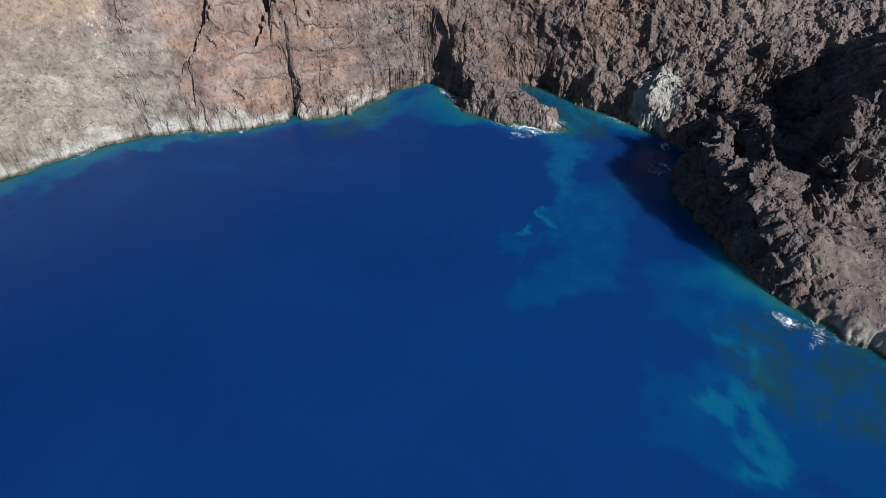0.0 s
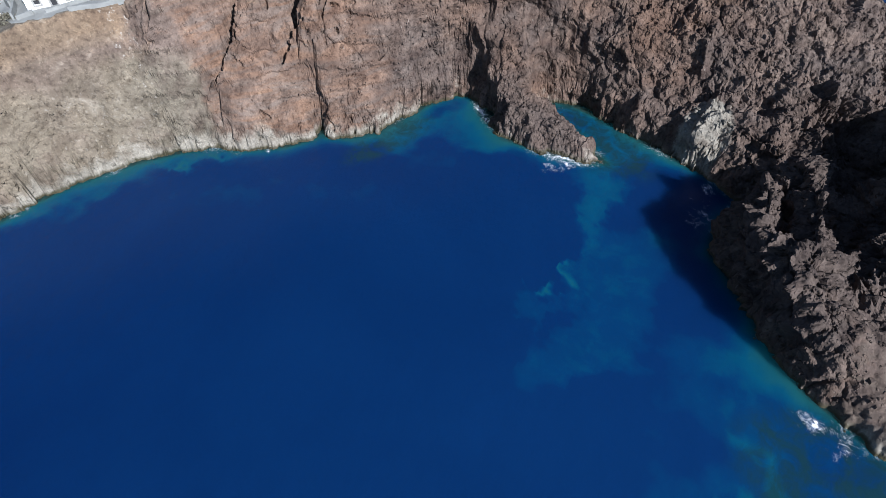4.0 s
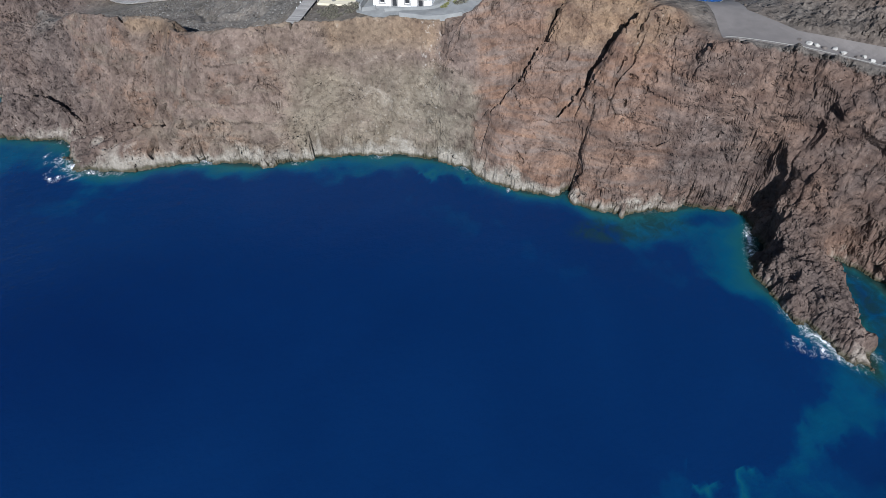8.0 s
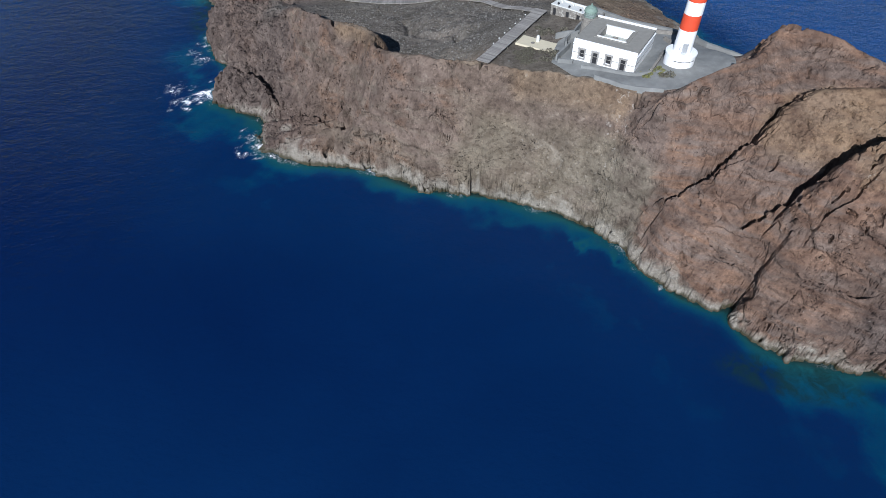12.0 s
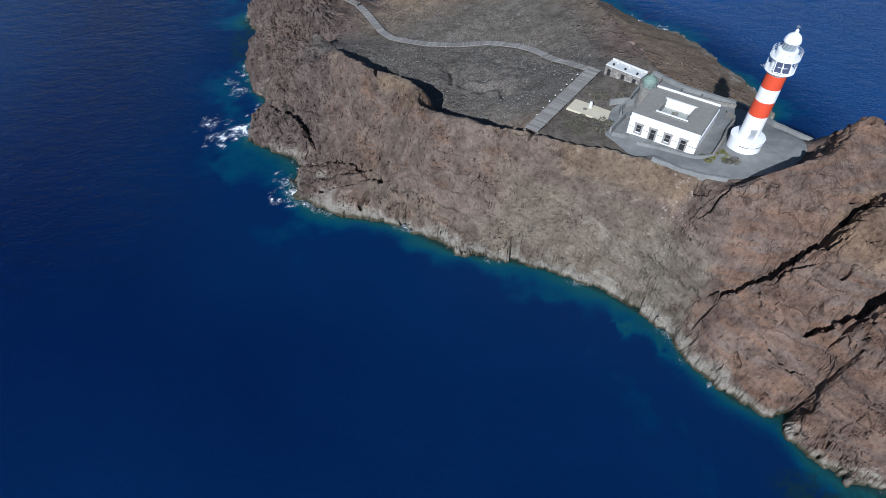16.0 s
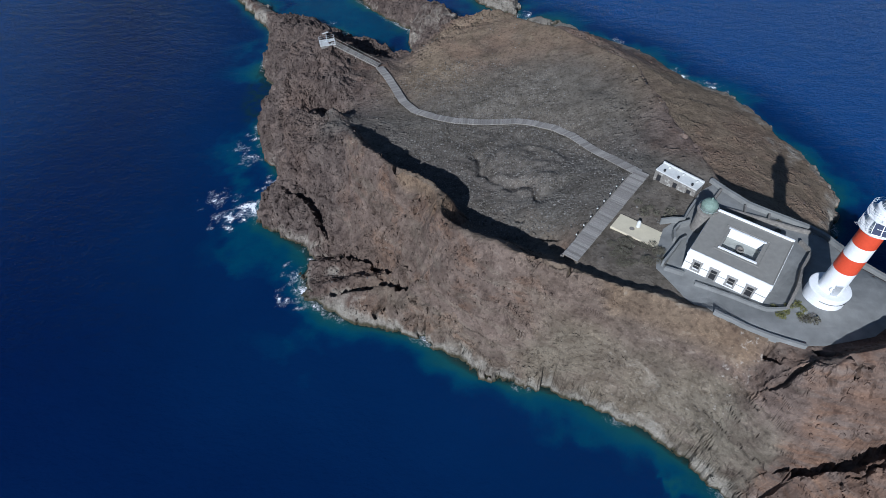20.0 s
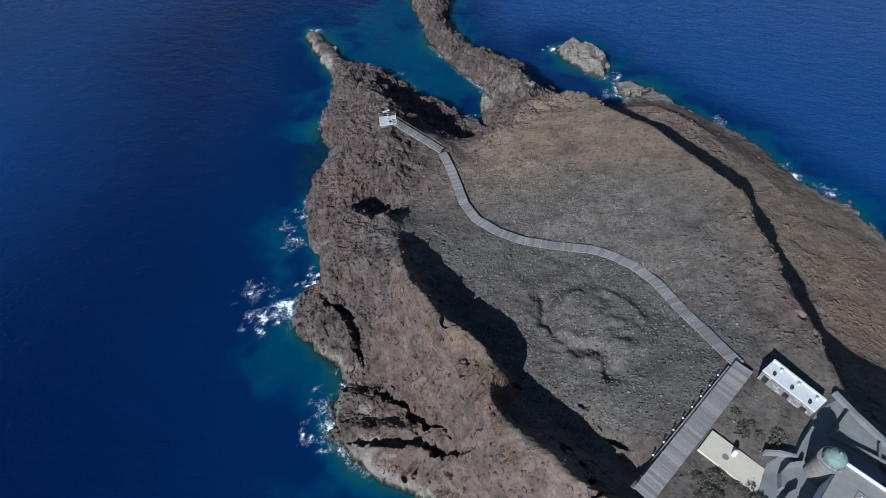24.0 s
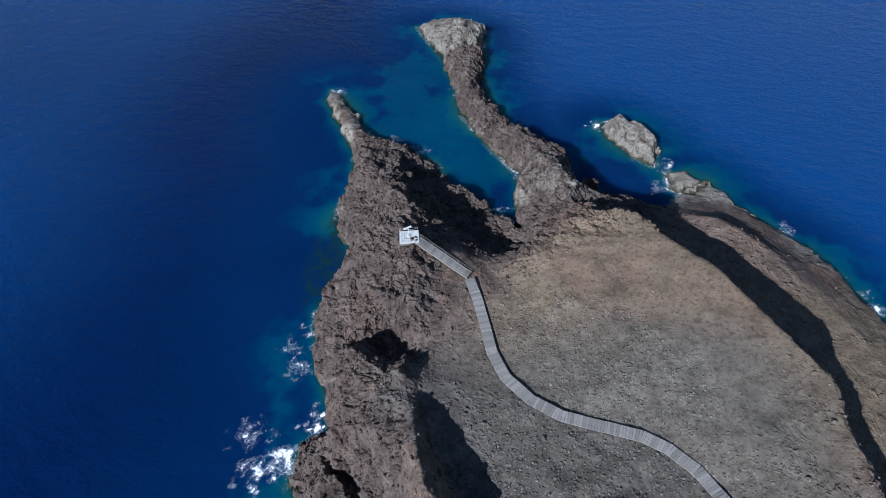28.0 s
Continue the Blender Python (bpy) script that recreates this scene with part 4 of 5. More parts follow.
    grey = np.clip(zone(x, y, 0, 125, 40, 40, -40) * 0.9 + zone(x, y, 30, 88, 24, 24) * 0.8, 0, 1) * (1 - soft(y - 148 - 0.35 * x, -12, 12)) * (1 - 0.8 * steep) * soft(y + 0.9 * x - 95, -8, 8)
    grey = np.maximum(grey, 0.85 * zone(x, y, 90, 25, 12, 34, 18) * (1 - steep))
    gravel = np.clip(zone(x, y, 8, 116, 30, 24, -40) + zone(x, y, 0, 143, 24, 14, -20), 0, 1) * (1 - steep)
    low = 2.6 + 3.4 * soft(fbm(x, y, 17, 81, 3), -0.35, 0.45)
    pale = np.clip(1.1 - zz / low, 0, 1) * np.clip(1.1 - 0.75 * wild, 0, 1) + 0.2 * zone(x, y, 22, 70.5, 30, 7, -28) * soft(fbm(x, y, 12, 83, 3), -0.2, 0.4)
    pale = np.clip(pale * (1 - 0.8 * zone(x, y, 60, -52, 34, 18)) + 0.8 * zone(x, y, 80, -32, 6, 5) + 0.6 * zone(x, y, -55, 278, 14, 16) + 0.55 * zone(x, y, 9, 231, 13, 13) + 0.4 * zone(x, y, -8, 201, 13, 12), 0, 1)
    olive = np.clip(zone(x, y, 30, 66, 22, 11, -32) * soft(zz, 24, 15) + 0.5 * zone(x, y, 2, 78, 24, 9, -24) * soft(zz, 14, 8) + 0.35 * zone(x, y, 56, 42, 18, 14) * soft(zz, 14, 7), 0, 1)
    ochre = np.clip(zone(x, y, 31, 70.5, 13, 4.5, -28) * soft(zz, 20, 25) + zone(x, y, 66, 52, 11, 8, 20) * soft(zz, 22, 27) + zone(x, y, -8.5, 99.5, 8, 4.5, -42) * soft(zz, 20, 23.5) + 0.8 * zone(x, y, 74, 44, 10, 8), 0, 1)
    guano = np.clip(zone(x, y, 39.5, 66.5, 2.2, 6, -20) + 0.35 * zone(x, y, 30, 66, 12, 5, -30) * soft(zz, 20, 14), 0, 1)
    tan = np.clip(zone(x, y, 14, 150, 36, 40, -35) + zone(x, y, 66, 140, 26, 44, 20) + 0.7 * zone(x, y, 30, 88, 24, 24) + 0.35 * zone(x, y, 10, 84, 40, 16, -30), 0, 1) * (1 - 0.7 * steep)
    # browner rock in places; the south ridge's zone includes shade of its bay face
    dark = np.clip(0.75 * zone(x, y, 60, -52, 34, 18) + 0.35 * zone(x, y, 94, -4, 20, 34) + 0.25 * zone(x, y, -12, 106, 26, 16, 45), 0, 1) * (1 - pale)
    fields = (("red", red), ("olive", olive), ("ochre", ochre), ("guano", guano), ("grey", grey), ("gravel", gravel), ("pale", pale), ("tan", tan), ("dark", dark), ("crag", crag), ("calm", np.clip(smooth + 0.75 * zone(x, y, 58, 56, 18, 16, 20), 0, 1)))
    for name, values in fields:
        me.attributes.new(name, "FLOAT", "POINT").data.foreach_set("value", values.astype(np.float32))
    scree(verts, signed, hard, smooth, fields)
    me.materials.append(ROCK)
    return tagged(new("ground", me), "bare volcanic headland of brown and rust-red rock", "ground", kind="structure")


terrain()


def sea():
    cell = 0.8
    xs = np.concatenate([[-4500, -1800, -700, -300, -170], np.arange(-130, 200, cell), [240, 350, 700, 1800, 4500]])
    ys = np.concatenate([[-4500, -1800, -700, -300, -170], np.arange(-130, 330, cell), [370, 450, 800, 1800, 4500]])
    x, y = np.meshgrid(xs, ys)
    d = shore_distance(x, y, [COAST] + ISLETS)
    on = inside(x, y, COAST)
    depth = np.where(on, 0.2, 0.4 + d * (0.9 + 3.2 * soft(fbm(x, y, 24, 98, 4, 0.6), -0.3, 0.35)))
    wx, wy = x + 9 * fbm(x, y, 14, 91, 5, 0.6), y + 9 * fbm(x, y, 14, 95, 5, 0.6)
    for shoal, least, fade in SHOALS:
        poly = [(a, b, 0) for a, b in shoal]
        far = shore_distance(wx, wy, [poly]) * np.where(inside(wx, wy, poly), 1, -1)
        near = soft(far, -fade, fade)
        depth = depth * (1 - near) + np.minimum(depth, least) * near
    edge = np.clip(1 - d / 1.8, 0, 1) * 0.72 * soft(fbm(x, y, 16, 61, 3), -0.05, 0.4)
    foam = edge.copy()
    vx, vy = x + 3.2 * fbm(x, y, 4.5, 63, 3, 0.6), y + 3.2 * fbm(x, y, 4.5, 66, 3, 0.6)
    for fx, fy, fr, s in FOAM:
        r = np.hypot(vx - fx, vy - fy) / fr
        crown = np.exp(-((r - 1.05) / 0.16) ** 2) * 0.75 * soft(fbm(x, y, 3.2, 69, 2), -0.12, 0.15)
        foam = np.maximum(foam, s * np.maximum(np.clip(1.15 - r * 1.25, 0, 1), crown))
    foam = np.where(on & (d > 1.5), 0, foam)
    weed = np.clip(zone(x, y, 26, -62, 10, 14) + zone(x, y, 80, -11, 9, 18, -30) + zone(x, y, -58, 172, 10, 22) + zone(x, y, 60, 24, 12, 4, -20), 0, 1)
    # outer water that gets painted sky sheen, and more chop
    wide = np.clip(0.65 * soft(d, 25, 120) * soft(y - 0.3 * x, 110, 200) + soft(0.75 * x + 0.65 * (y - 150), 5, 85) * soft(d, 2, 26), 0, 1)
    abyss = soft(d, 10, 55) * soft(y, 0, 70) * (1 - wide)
    chop = np.clip(wide + 0.9 * soft(y, 30, 110) * soft(d, 4, 40), 0, 1)
    ny, nx = x.shape
    ids = np.arange(nx * ny).reshape(ny, nx)
    quads = np.stack([ids[:-1, :-1], ids[:-1, 1:], ids[1:, 1:], ids[1:, :-1]], -1).reshape(-1, 4)
    me = bpy.data.meshes.new("water")
    me.from_pydata(np.stack([x.ravel(), y.ravel(), np.zeros(nx * ny)], -1).tolist(), [], quads.tolist())
    for name, values in (("depth", depth), ("foam", foam), ("weed", weed), ("sky_sheen", wide), ("chop", chop), ("abyss", abyss)):
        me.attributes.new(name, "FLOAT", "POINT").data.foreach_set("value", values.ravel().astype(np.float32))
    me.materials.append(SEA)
    return tagged(new("water", me), "deep blue sea, turquoise over the shallows", "sea", kind="structure")


# Shoals: their outline, the depth over them and how softly they end.
SHOALS = [
    ([(26, -46.5), (30, -50), (23, -54), (16.5, -57), (6, -54), (2, -50), (9, -48.5), (17, -49.5), (21, -46)], 4.4, 3),
    ([(47.5, -16.5), (49, -20.3), (43, -22.5), (41.5, -18)], 3.4, 1.5),
    ([(66, -10), (48, -17), (30, -15), (16, -19), (15, -28), (24, -38), (38, -43), (51, -33), (68, -20)], 9.3, 6),
    ([(68, -12), (56, -17), (50, -20), (56, -25), (66, -22), (80, -26), (88, -12), (88, 0), (84, -2)], 6.0, 4),
    ([(1, -38), (14, -37), (21, -41), (31, -46), (40, -50), (33, -58), (31, -69), (28, -90), (5, -80)], 11, 8),
    ([(30, -46), (38, -50), (34, -57), (20, -57), (14, -62), (20, -48)], 9.5, 6),
    ([(31, 63), (37, 58), (41, 52), (40, 49), (35, 55), (30, 61)], 2.6, 1.5),
    ([(-40, 96), (-36, 106), (-45, 110), (-52, 116), (-56, 135), (-62, 150), (-66, 140), (-60, 112), (-48, 98)], 6.0, 6),
    ([(-70, 225), (-52, 212), (-36, 200), (-20, 190), (-22, 212), (-46, 238), (-55, 265), (-68, 278), (-78, 250)], 6.2, 5),
    ([(6, 240), (20, 228), (38, 232), (30, 250)], 8.5, 6),
]
# Where the swell breaks: x, y, reach and strength.
FOAM = [(47, 44.5, 2.2, 0.85), (69, -11, 2.2, 0.9), (66, -8, 2.0, 0.5), (75, -37, 2.4, 0.7), (66, -37, 2.6, 0.6), (43.7, -49.5, 2, 0.6), (33, -57, 1.8, 0.7), (31, -62, 2.4, 0.6), (82.5, -1, 1.0, 0.6), (85, -4, 1.0, 0.5)]
FOAM += [(-61, 121.5, 3.6, 0.62), (-57, 115, 3.2, 0.95), (-52.5, 118.5, 3.4, 0.9), (-47.5, 126.5, 3.6, 1.0), (-33.5, 105, 3.0, 0.85), (-35, 93, 3.4, 0.95), (-36.5, 98, 3.0, 0.6), (-57.5, 138, 2.8, 0.75), (-61.5, 143, 2.6, 0.55), (-57.5, 147, 2.4, 0.6), (-55.5, 152, 2.0, 0.7)]
FOAM += [(-20.5, 191, 3.6, 0.9), (-86, 239.5, 2.6, 0.8), (-52, 261, 2.4, 0.7), (-47, 249, 2.2, 0.7), (-60, 218, 2.4, 0.5), (-51, 214.5, 2.6, 0.6), (0.5, 237, 2.8, 1.0), (20, 221.5, 2.8, 0.9), (18, 212, 2.4, 0.7)]
FOAM += [(58, 189, 2.6, 0.8), (65, 181, 3.6, 0.95), (49, 198, 2.4, 0.7), (74, 175, 3.4, 0.75), (79, 164, 2.6, 0.6), (50, 203, 2.6, 0.6), (85, 145, 2.0, 0.5)]
sea()


# ---------------------------------------------------------------- lie of the ground under things
def heights(points):
    xs, ys = np.array([p[0] for p in points], float), np.array([p[1] for p in points], float)
    return land(xs, ys)[0]


def ground_z(x, y):
    return float(heights([(x, y)])[0])


def drape(name, outline, lift, material, step=1.0, skirt=0.4):
    """A sheet of that outline, laid on the ground with a rim that reaches into it."""
    bm = bmesh.new()
    face = bm.faces.new([bm.verts.new((a, b, 0)) for a, b in outline])
    xs, ys = [a for a, _ in outline], [b for _, b in outline]
    for lo, hi, n in ((min(xs), max(xs), (1, 0, 0)), (min(ys), max(ys), (0, 1, 0))):
        c = lo + step
        while c < hi:
            bmesh.ops.bisect_plane(bm, geom=bm.verts[:] + bm.edges[:] + bm.faces[:], plane_co=(c * n[0], c * n[1], 0), plane_no=n)
            c += step
    bmesh.ops.triangulate(bm, faces=bm.faces[:])
    hs = heights([(v.co.x, v.co.y) for v in bm.verts])
    for v, h in zip(bm.verts, hs):
        v.co.z = h + lift
    rim = [e for e in bm.edges if e.is_boundary]
    made = bmesh.ops.extrude_edge_only(bm, edges=rim)["geom"]
    for v in made:
        if isinstance(v, bmesh.types.BMVert):
            v.co.z -= skirt
    bmesh.ops.recalc_face_normals(bm, faces=bm.faces[:])
    return part(name, bm, material)


def wall_run(name, points, width, height, material, label, category="wall", sink=0.5):
    """A wall along a line, following the ground, made of one block a stretch."""
    bm = bmesh.new()
    line = list(walk_line(points, 1.2))
    hs = heights(line)
    left, right = [], []
    for k, p in enumerate(line):
        a, b = line[max(0, k - 1)], line[min(len(line) - 1, k + 1)]
        d = Vector((b[0] - a[0], b[1] - a[1], 0)).normalized()
        side = Vector((-d.y, d.x, 0)) * width / 2
        c = Vector((p[0], p[1], 0))
        left.append([bm.verts.new(c + side + Vector((0, 0, hs[k] + h))) for h in (-sink, height)])
        right.append([bm.verts.new(c - side + Vector((0, 0, hs[k] + h))) for h in (-sink, height)])
    for k in range(len(line) - 1):
        for a, b in ((left, left), (right, right)):
            bm.faces.new((a[k][0], a[k + 1][0], b[k + 1][1], b[k][1]))
        bm.faces.new((left[k][1], left[k + 1][1], right[k + 1][1], right[k][1]))
    for k in (0, -1):
        bm.faces.new((left[k][0], left[k][1], right[k][1], right[k][0]))
    bmesh.ops.recalc_face_normals(bm, faces=bm.faces[:])
    ob = part(name, bm, material)
    return tagged(ob, label, category)


# ---------------------------------------------------------------- paving, road and tracks
TERRACE = [(34.6, 69.9), (45, 64.4), (47.5, 64.2), (51, 64.8), (54.6, 65.6), (57.6, 67.6), (60.4, 70.6), (61.8, 75), (58.8, 79.5), (57, 86.8), (49.5, 91.8), (44, 99.6), (40.8, 97.5), (36.5, 91.5), (32.5, 88.5), (30.5, 84), (29.3, 79.5), (32.4, 73)]
tagged(drape("pavement", TERRACE, 0.06, PAVE), "grey concrete paving of the lighthouse terrace", "pavement", kind="structure")
tagged(drape("road", ROAD, 0.05, plain("dusty_track", (0.165, 0.146, 0.130), 0.95, vary=0.2, scale=0.5, bump=0.03)), "dusty grey gravel track", "road", kind="structure")
wall_run("kerb_rail", [(77.6, 31.2), (86, 22.7), (92.8, 13), (97.4, 5)], 0.1, 0.12, ROOF, "long low pale grey kerb beside the gravel track", "kerb")


def boulder_mesh(seed, size):
    bm = bmesh.new()
    bmesh.ops.create_icosphere(bm, subdivisions=2, radius=size)
    rnd = random.Random(seed)
    off = Vector((rnd.random() * 50, rnd.random() * 50, 0))
    for v in bm.verts:
        v.co *= 0.75 + 0.5 * noise.noise(v.co / size * 0.9 + off)
        v.co.z *= 0.7
    return bm


PALE_STONE = plain("pale_stone", (0.36, 0.34, 0.30), 0.9, vary=0.3, scale=1.5, bump=0.05, fine=8)
DARK_STONE = plain("dark_stone", (0.13, 0.11, 0.095), 0.9, vary=0.3, scale=1.5, bump=0.05, fine=8)
for n in range(15):
    f = n / 14
    bx, by = 87 + 9.5 * f + random.uniform(-0.5, 0.5), 24.5 - 17 * f + random.uniform(-0.5, 0.5)
    b = part("boulder", boulder_mesh(n, random.uniform(0.35, 0.75)), PALE_STONE if n % 3 else DARK_STONE)
    b.matrix_basis = pose(bx, by, ground_z(bx, by) + 0.1, 0, 0, random.uniform(0, 360))
    tagged(b, "rough pale boulder set beside the track" if n % 3 else "rough dark boulder set beside the track", "boulder", "boulders along the track")


# ---------------------------------------------------------------- lighthouse
def lighthouse(x, y, z):
    t = empty("lighthouse", x, y, z)
    part("plinth", lathe([(2.62, -1.2), (2.62, 1.75), (2.72, 1.8), (2.72, 2.05), (2.6, 2.1)], 56), WHITE, t)
    band = bmesh.new()
    for k in range(12):
        a = math.radians(225 + k * 7)
        rod(band, (2.64 * math.cos(a), 2.64 * math.sin(a), 1.15), (2.64 * math.cos(a + 0.122), 2.64 * math.sin(a + 0.122), 1.15), 0.06, 4)
    part("ledge", band, DARK, t, "dark recessed slot")
    for a, b, m in [(2.1, 6.2, WHITE), (6.2, 8.8, RED), (8.8, 11.0, WHITE), (11.0, 13.25, RED)]:
        part("shaft_band", lathe([(1.60 - 0.012 * a, a), (1.60 - 0.012 * b, b)], 48), m, t, "red painted band" if m == RED else "white painted band")
    door = part("door", boxm(-0.45, -0.08, 0, 0.45, 0.08, 2.0, bevel=0.03), STEEL, t, "grey metal door")
    door.matrix_basis = pose(-0.35, -1.58, 2.1, 0, 0, -12)
    port = bmesh.new()
    ring(port, 0.42, 0, 0.06, 14)
    p = part("porthole", port, STEEL, t)
    p.matrix_basis = pose(-0.75, -1.42, 3.1, 90, 0, -28)
    part("gallery_floor", lathe([(1.46, 13.25), (2.0, 13.75), (2.12, 13.8), (2.12, 14.0), (1.4, 14.02)], 48), WHITE, t)
    part("watch_room", lathe([(1.42, 14.0), (1.42, 17.05), (1.3, 17.1)], 40), WHITE, t)
    part("upper_gallery", lathe([(1.42, 15.65), (2.05, 15.8), (2.1, 15.85), (2.1, 16.0), (1.4, 16.02)], 48), WHITE, t)
    for z0, r in ((14.0, 2.06), (16.0, 2.04)):
        for k in range(14):
            a = 2 * math.pi * k / 14
            part("post", rod(bmesh.new(), (r * math.cos(a), r * math.sin(a), z0), (r * math.cos(a), r * math.sin(a), z0 + 1.05), 0.03), WHITE, t)
        for h in (0.4, 0.72, 1.05):
            part("rail", ring(bmesh.new(), r, z0 + h, 0.028), WHITE, t)
    lan = part("lantern", lathe([(0.98, 17.1), (0.98, 18.25)], 16), GLASS, t, "dark lantern glass")
    for k in range(12):
        a, b = 2 * math.pi * k / 12, 2 * math.pi * (k + 1) / 12
        part("glazing_bar", rod(bmesh.new(), (1.0 * math.cos(a), 1.0 * math.sin(a), 17.1), (1.0 * math.cos(b), 1.0 * math.sin(b), 18.25), 0.035, 5), WHITE, lan)
    part("dome", lathe([(1.18, 18.2), (1.2, 18.35), (1.12, 18.7), (0.92, 19.1), (0.55, 19.42), (0.25, 19.55), (0.22, 19.85), (0.26, 19.9), (0.05, 20.1)], 36), WHITE, t)
    vane = bmesh.new()
    rod(vane, (0, 0, 20.0), (0, 0, 20.55), 0.035)
    for a in (0.3, 1.87):
        rod(vane, (-0.42 * math.cos(a), -0.42 * math.sin(a), 20.35), (0.42 * math.cos(a), 0.42 * math.sin(a), 20.35), 0.025)
    box(vane, -0.05, -0.35, 20.4, 0.0, 0.3, 20.55)
    part("weather_vane", vane, STEEL, t)
    face = math.degrees(math.atan2(-0.92, -0.39)) + 90
    for k, dx in enumerate((-0.53, 0.53)):
        s = part("solar_panel", boxm(dx - 0.5, -0.03, -0.72, dx + 0.5, 0.03, 0.72, bevel=0.01), PANEL, t, "dark blue solar panel")
        s.matrix_basis = Matrix.Rotation(radians(face), 4, "Z") @ pose(0, -1.95, 15.0, -32, 0, 0)
        fr = bmesh.new()
        for c in [(dx - 0.52, -0.05, -0.75, dx + 0.52, 0.04, -0.71), (dx - 0.52, -0.05, 0.71, dx + 0.52, 0.04, 0.75), (dx - 0.53, -0.05, -0.75, dx - 0.49, 0.04, 0.75), (dx + 0.49, -0.05, -0.75, dx + 0.53, 0.04, 0.75)]:
            box(fr, *c)
        part("frame", fr, STEEL, s)
    aer = bmesh.new()
    rod(aer, (-2.05, 0, 14.4), (-3.0, 0.2, 14.5), 0.03)
    for k in range(4):
        rod(aer, (-2.3 - 0.2 * k, -0.25, 14.45), (-2.3 - 0.2 * k, 0.35, 14.45), 0.02)
    part("aerial", aer, STEEL, t)
    return tagged(t, "white lighthouse tower with two red bands, galleries and domed lantern", "lighthouse")


lighthouse(50.5, 72.3, 29.0)


# ---------------------------------------------------------------- keepers' house
SURROUND = plain("dressed_stone", (0.30, 0.285, 0.26), 0.85, vary=0.3, scale=2.0)


def old_house():
    """Local frame: x along the sunlit front, y to the back."""
    h = empty("keepers_house", 41.0, 80.2, 26.4, math.degrees(math.atan2(-6.9, 9.7)))
    X, Y, T = 5.95, 5.5, 0.5
    openings = [-4.15, -1.6, 1.0, 3.7]
    bm = bmesh.new()
    # front wall with its four openings
    edges = [-X] + [v for o in openings for v in (o - 0.45, o + 0.45)] + [X]
    for a, b in zip(edges[0::2], edges[1::2]):
        box(bm, a, -Y, -1.2, b, -Y + T, 4.1)
    for k, o in enumerate(openings):
        box(bm, o - 0.45, -Y, 2.65, o + 0.45, -Y + T, 4.1)
        box(bm, o - 0.45, -Y, -1.2, o + 0.45, -Y + T, 1.15 if k in (0, 2) else 0.45)
    box(bm, -X, Y - T, -1.2, X, Y, 4.1)
    box(bm, -X, -Y + T, -1.2, -X + T, Y - T, 4.1)
    box(bm, X - T, -Y + T, -1.2, X, Y - T, 4.1)
    part("wall", bm, WHITE, h)
    court = bmesh.new()
    cx, cy = 2.5, 2.3
    box(court, -cx - 0.3, -cy - 0.3, -0.2, cx + 0.3, -cy, 4.56)
    box(court, -cx - 0.3, cy, -0.2, cx + 0.3, cy + 0.3, 4.56)
    part("courtyard_wall", court, WHITE, h)
    for side in (-1, 1):
        part("courtyard_wall", boxm(min(side * cx, side * (cx + 0.3)), -cy, -0.2, max(side * cx, side * (cx + 0.3)), cy, 4.5), ROOF, h, "grey rendered courtyard wall")
    part("courtyard_floor", boxm(-cx, -cy, 2.0, cx, cy, 2.85), plain("courtyard_tiles", (0.36, 0.37, 0.33), 0.9, vary=0.25, scale=1.2), h)
    part("courtyard_well", lathe([(0.55, 2.85), (0.55, 3.6), (0.4, 3.62), (0.4, 3.3)], 18), STONE, h)
    roof = bmesh.new()
    for c in [(-X + 0.12, -Y + 0.2, 4.05, -cx - 0.3, Y - 0.3, 4.42), (cx + 0.3, -Y + 0.2, 4.05, X - 0.12, Y - 0.3, 4.42), (-cx - 0.3, -Y + 0.2, 4.05, cx + 0.3, -cy - 0.3, 4.42), (-cx - 0.3, cy + 0.3, 4.05, cx + 0.3, Y - 0.3, 4.42)]:
        box(roof, *c)
    part("roof", roof, ROOF, h, "flat grey roof screed")
    part("parapet", boxm(-X - 0.02, -Y - 0.02, 4.1, X + 0.02, -Y + 0.2, 4.5, bevel=0.02), WHITE, h)
    part("parapet", boxm(-X + 0.4, Y - 0.3, 4.1, X + 0.02, Y + 0.02, 4.72, bevel=0.02), WHITE, h)
    for c in [(-X - 0.02, -Y + 0.2, 4.1, -X + 0.12, Y - 0.3, 4.5), (X - 0.12, -Y + 0.2, 4.1, X + 0.02, Y - 0.3, 4.5)]:
        part("parapet", boxm(*c, bevel=0.02), ROOF, h, "grey side parapet")
    for a, b in (((-cx - 0.75, -cy - 0.75, 4.42), (cx + 0.75, -cy - 0.62, 4.5)), ((-cx - 0.75, cy + 0.62, 4.42), (cx + 0.75, cy + 0.75, 4.5)), ((-cx - 0.75, -cy - 0.62, 4.42), (-cx - 0.62, cy + 0.62, 4.5)), ((cx + 0.62, -cy - 0.62, 4.42), (cx + 0.75, cy + 0.62, 4.5))):
        part("roof_kerb", boxm(*a, *b), ROOF, h, "low grey kerb round the courtyard")
    for a, b in (((-X - 0.14, -Y - 0.14, 3.55), (X + 0.14, -Y, 3.72)), ((X, -Y - 0.14, 3.55), (X + 0.14, Y + 0.1, 3.72)), ((-X - 0.14, -Y, 3.55), (-X, Y + 0.1, 3.72))):
        part("cornice", boxm(*a, *b, bevel=0.02), WHITE, h)
    for a, b in (((-X - 0.05, -Y - 0.06, 1.9), (X + 0.05, -Y, 1.98)), ((X, -Y - 0.05, 1.9), (X + 0.05, Y, 1.98))):
        part("string_course", boxm(*a, *b), ROOF, h, "thin grey string course")
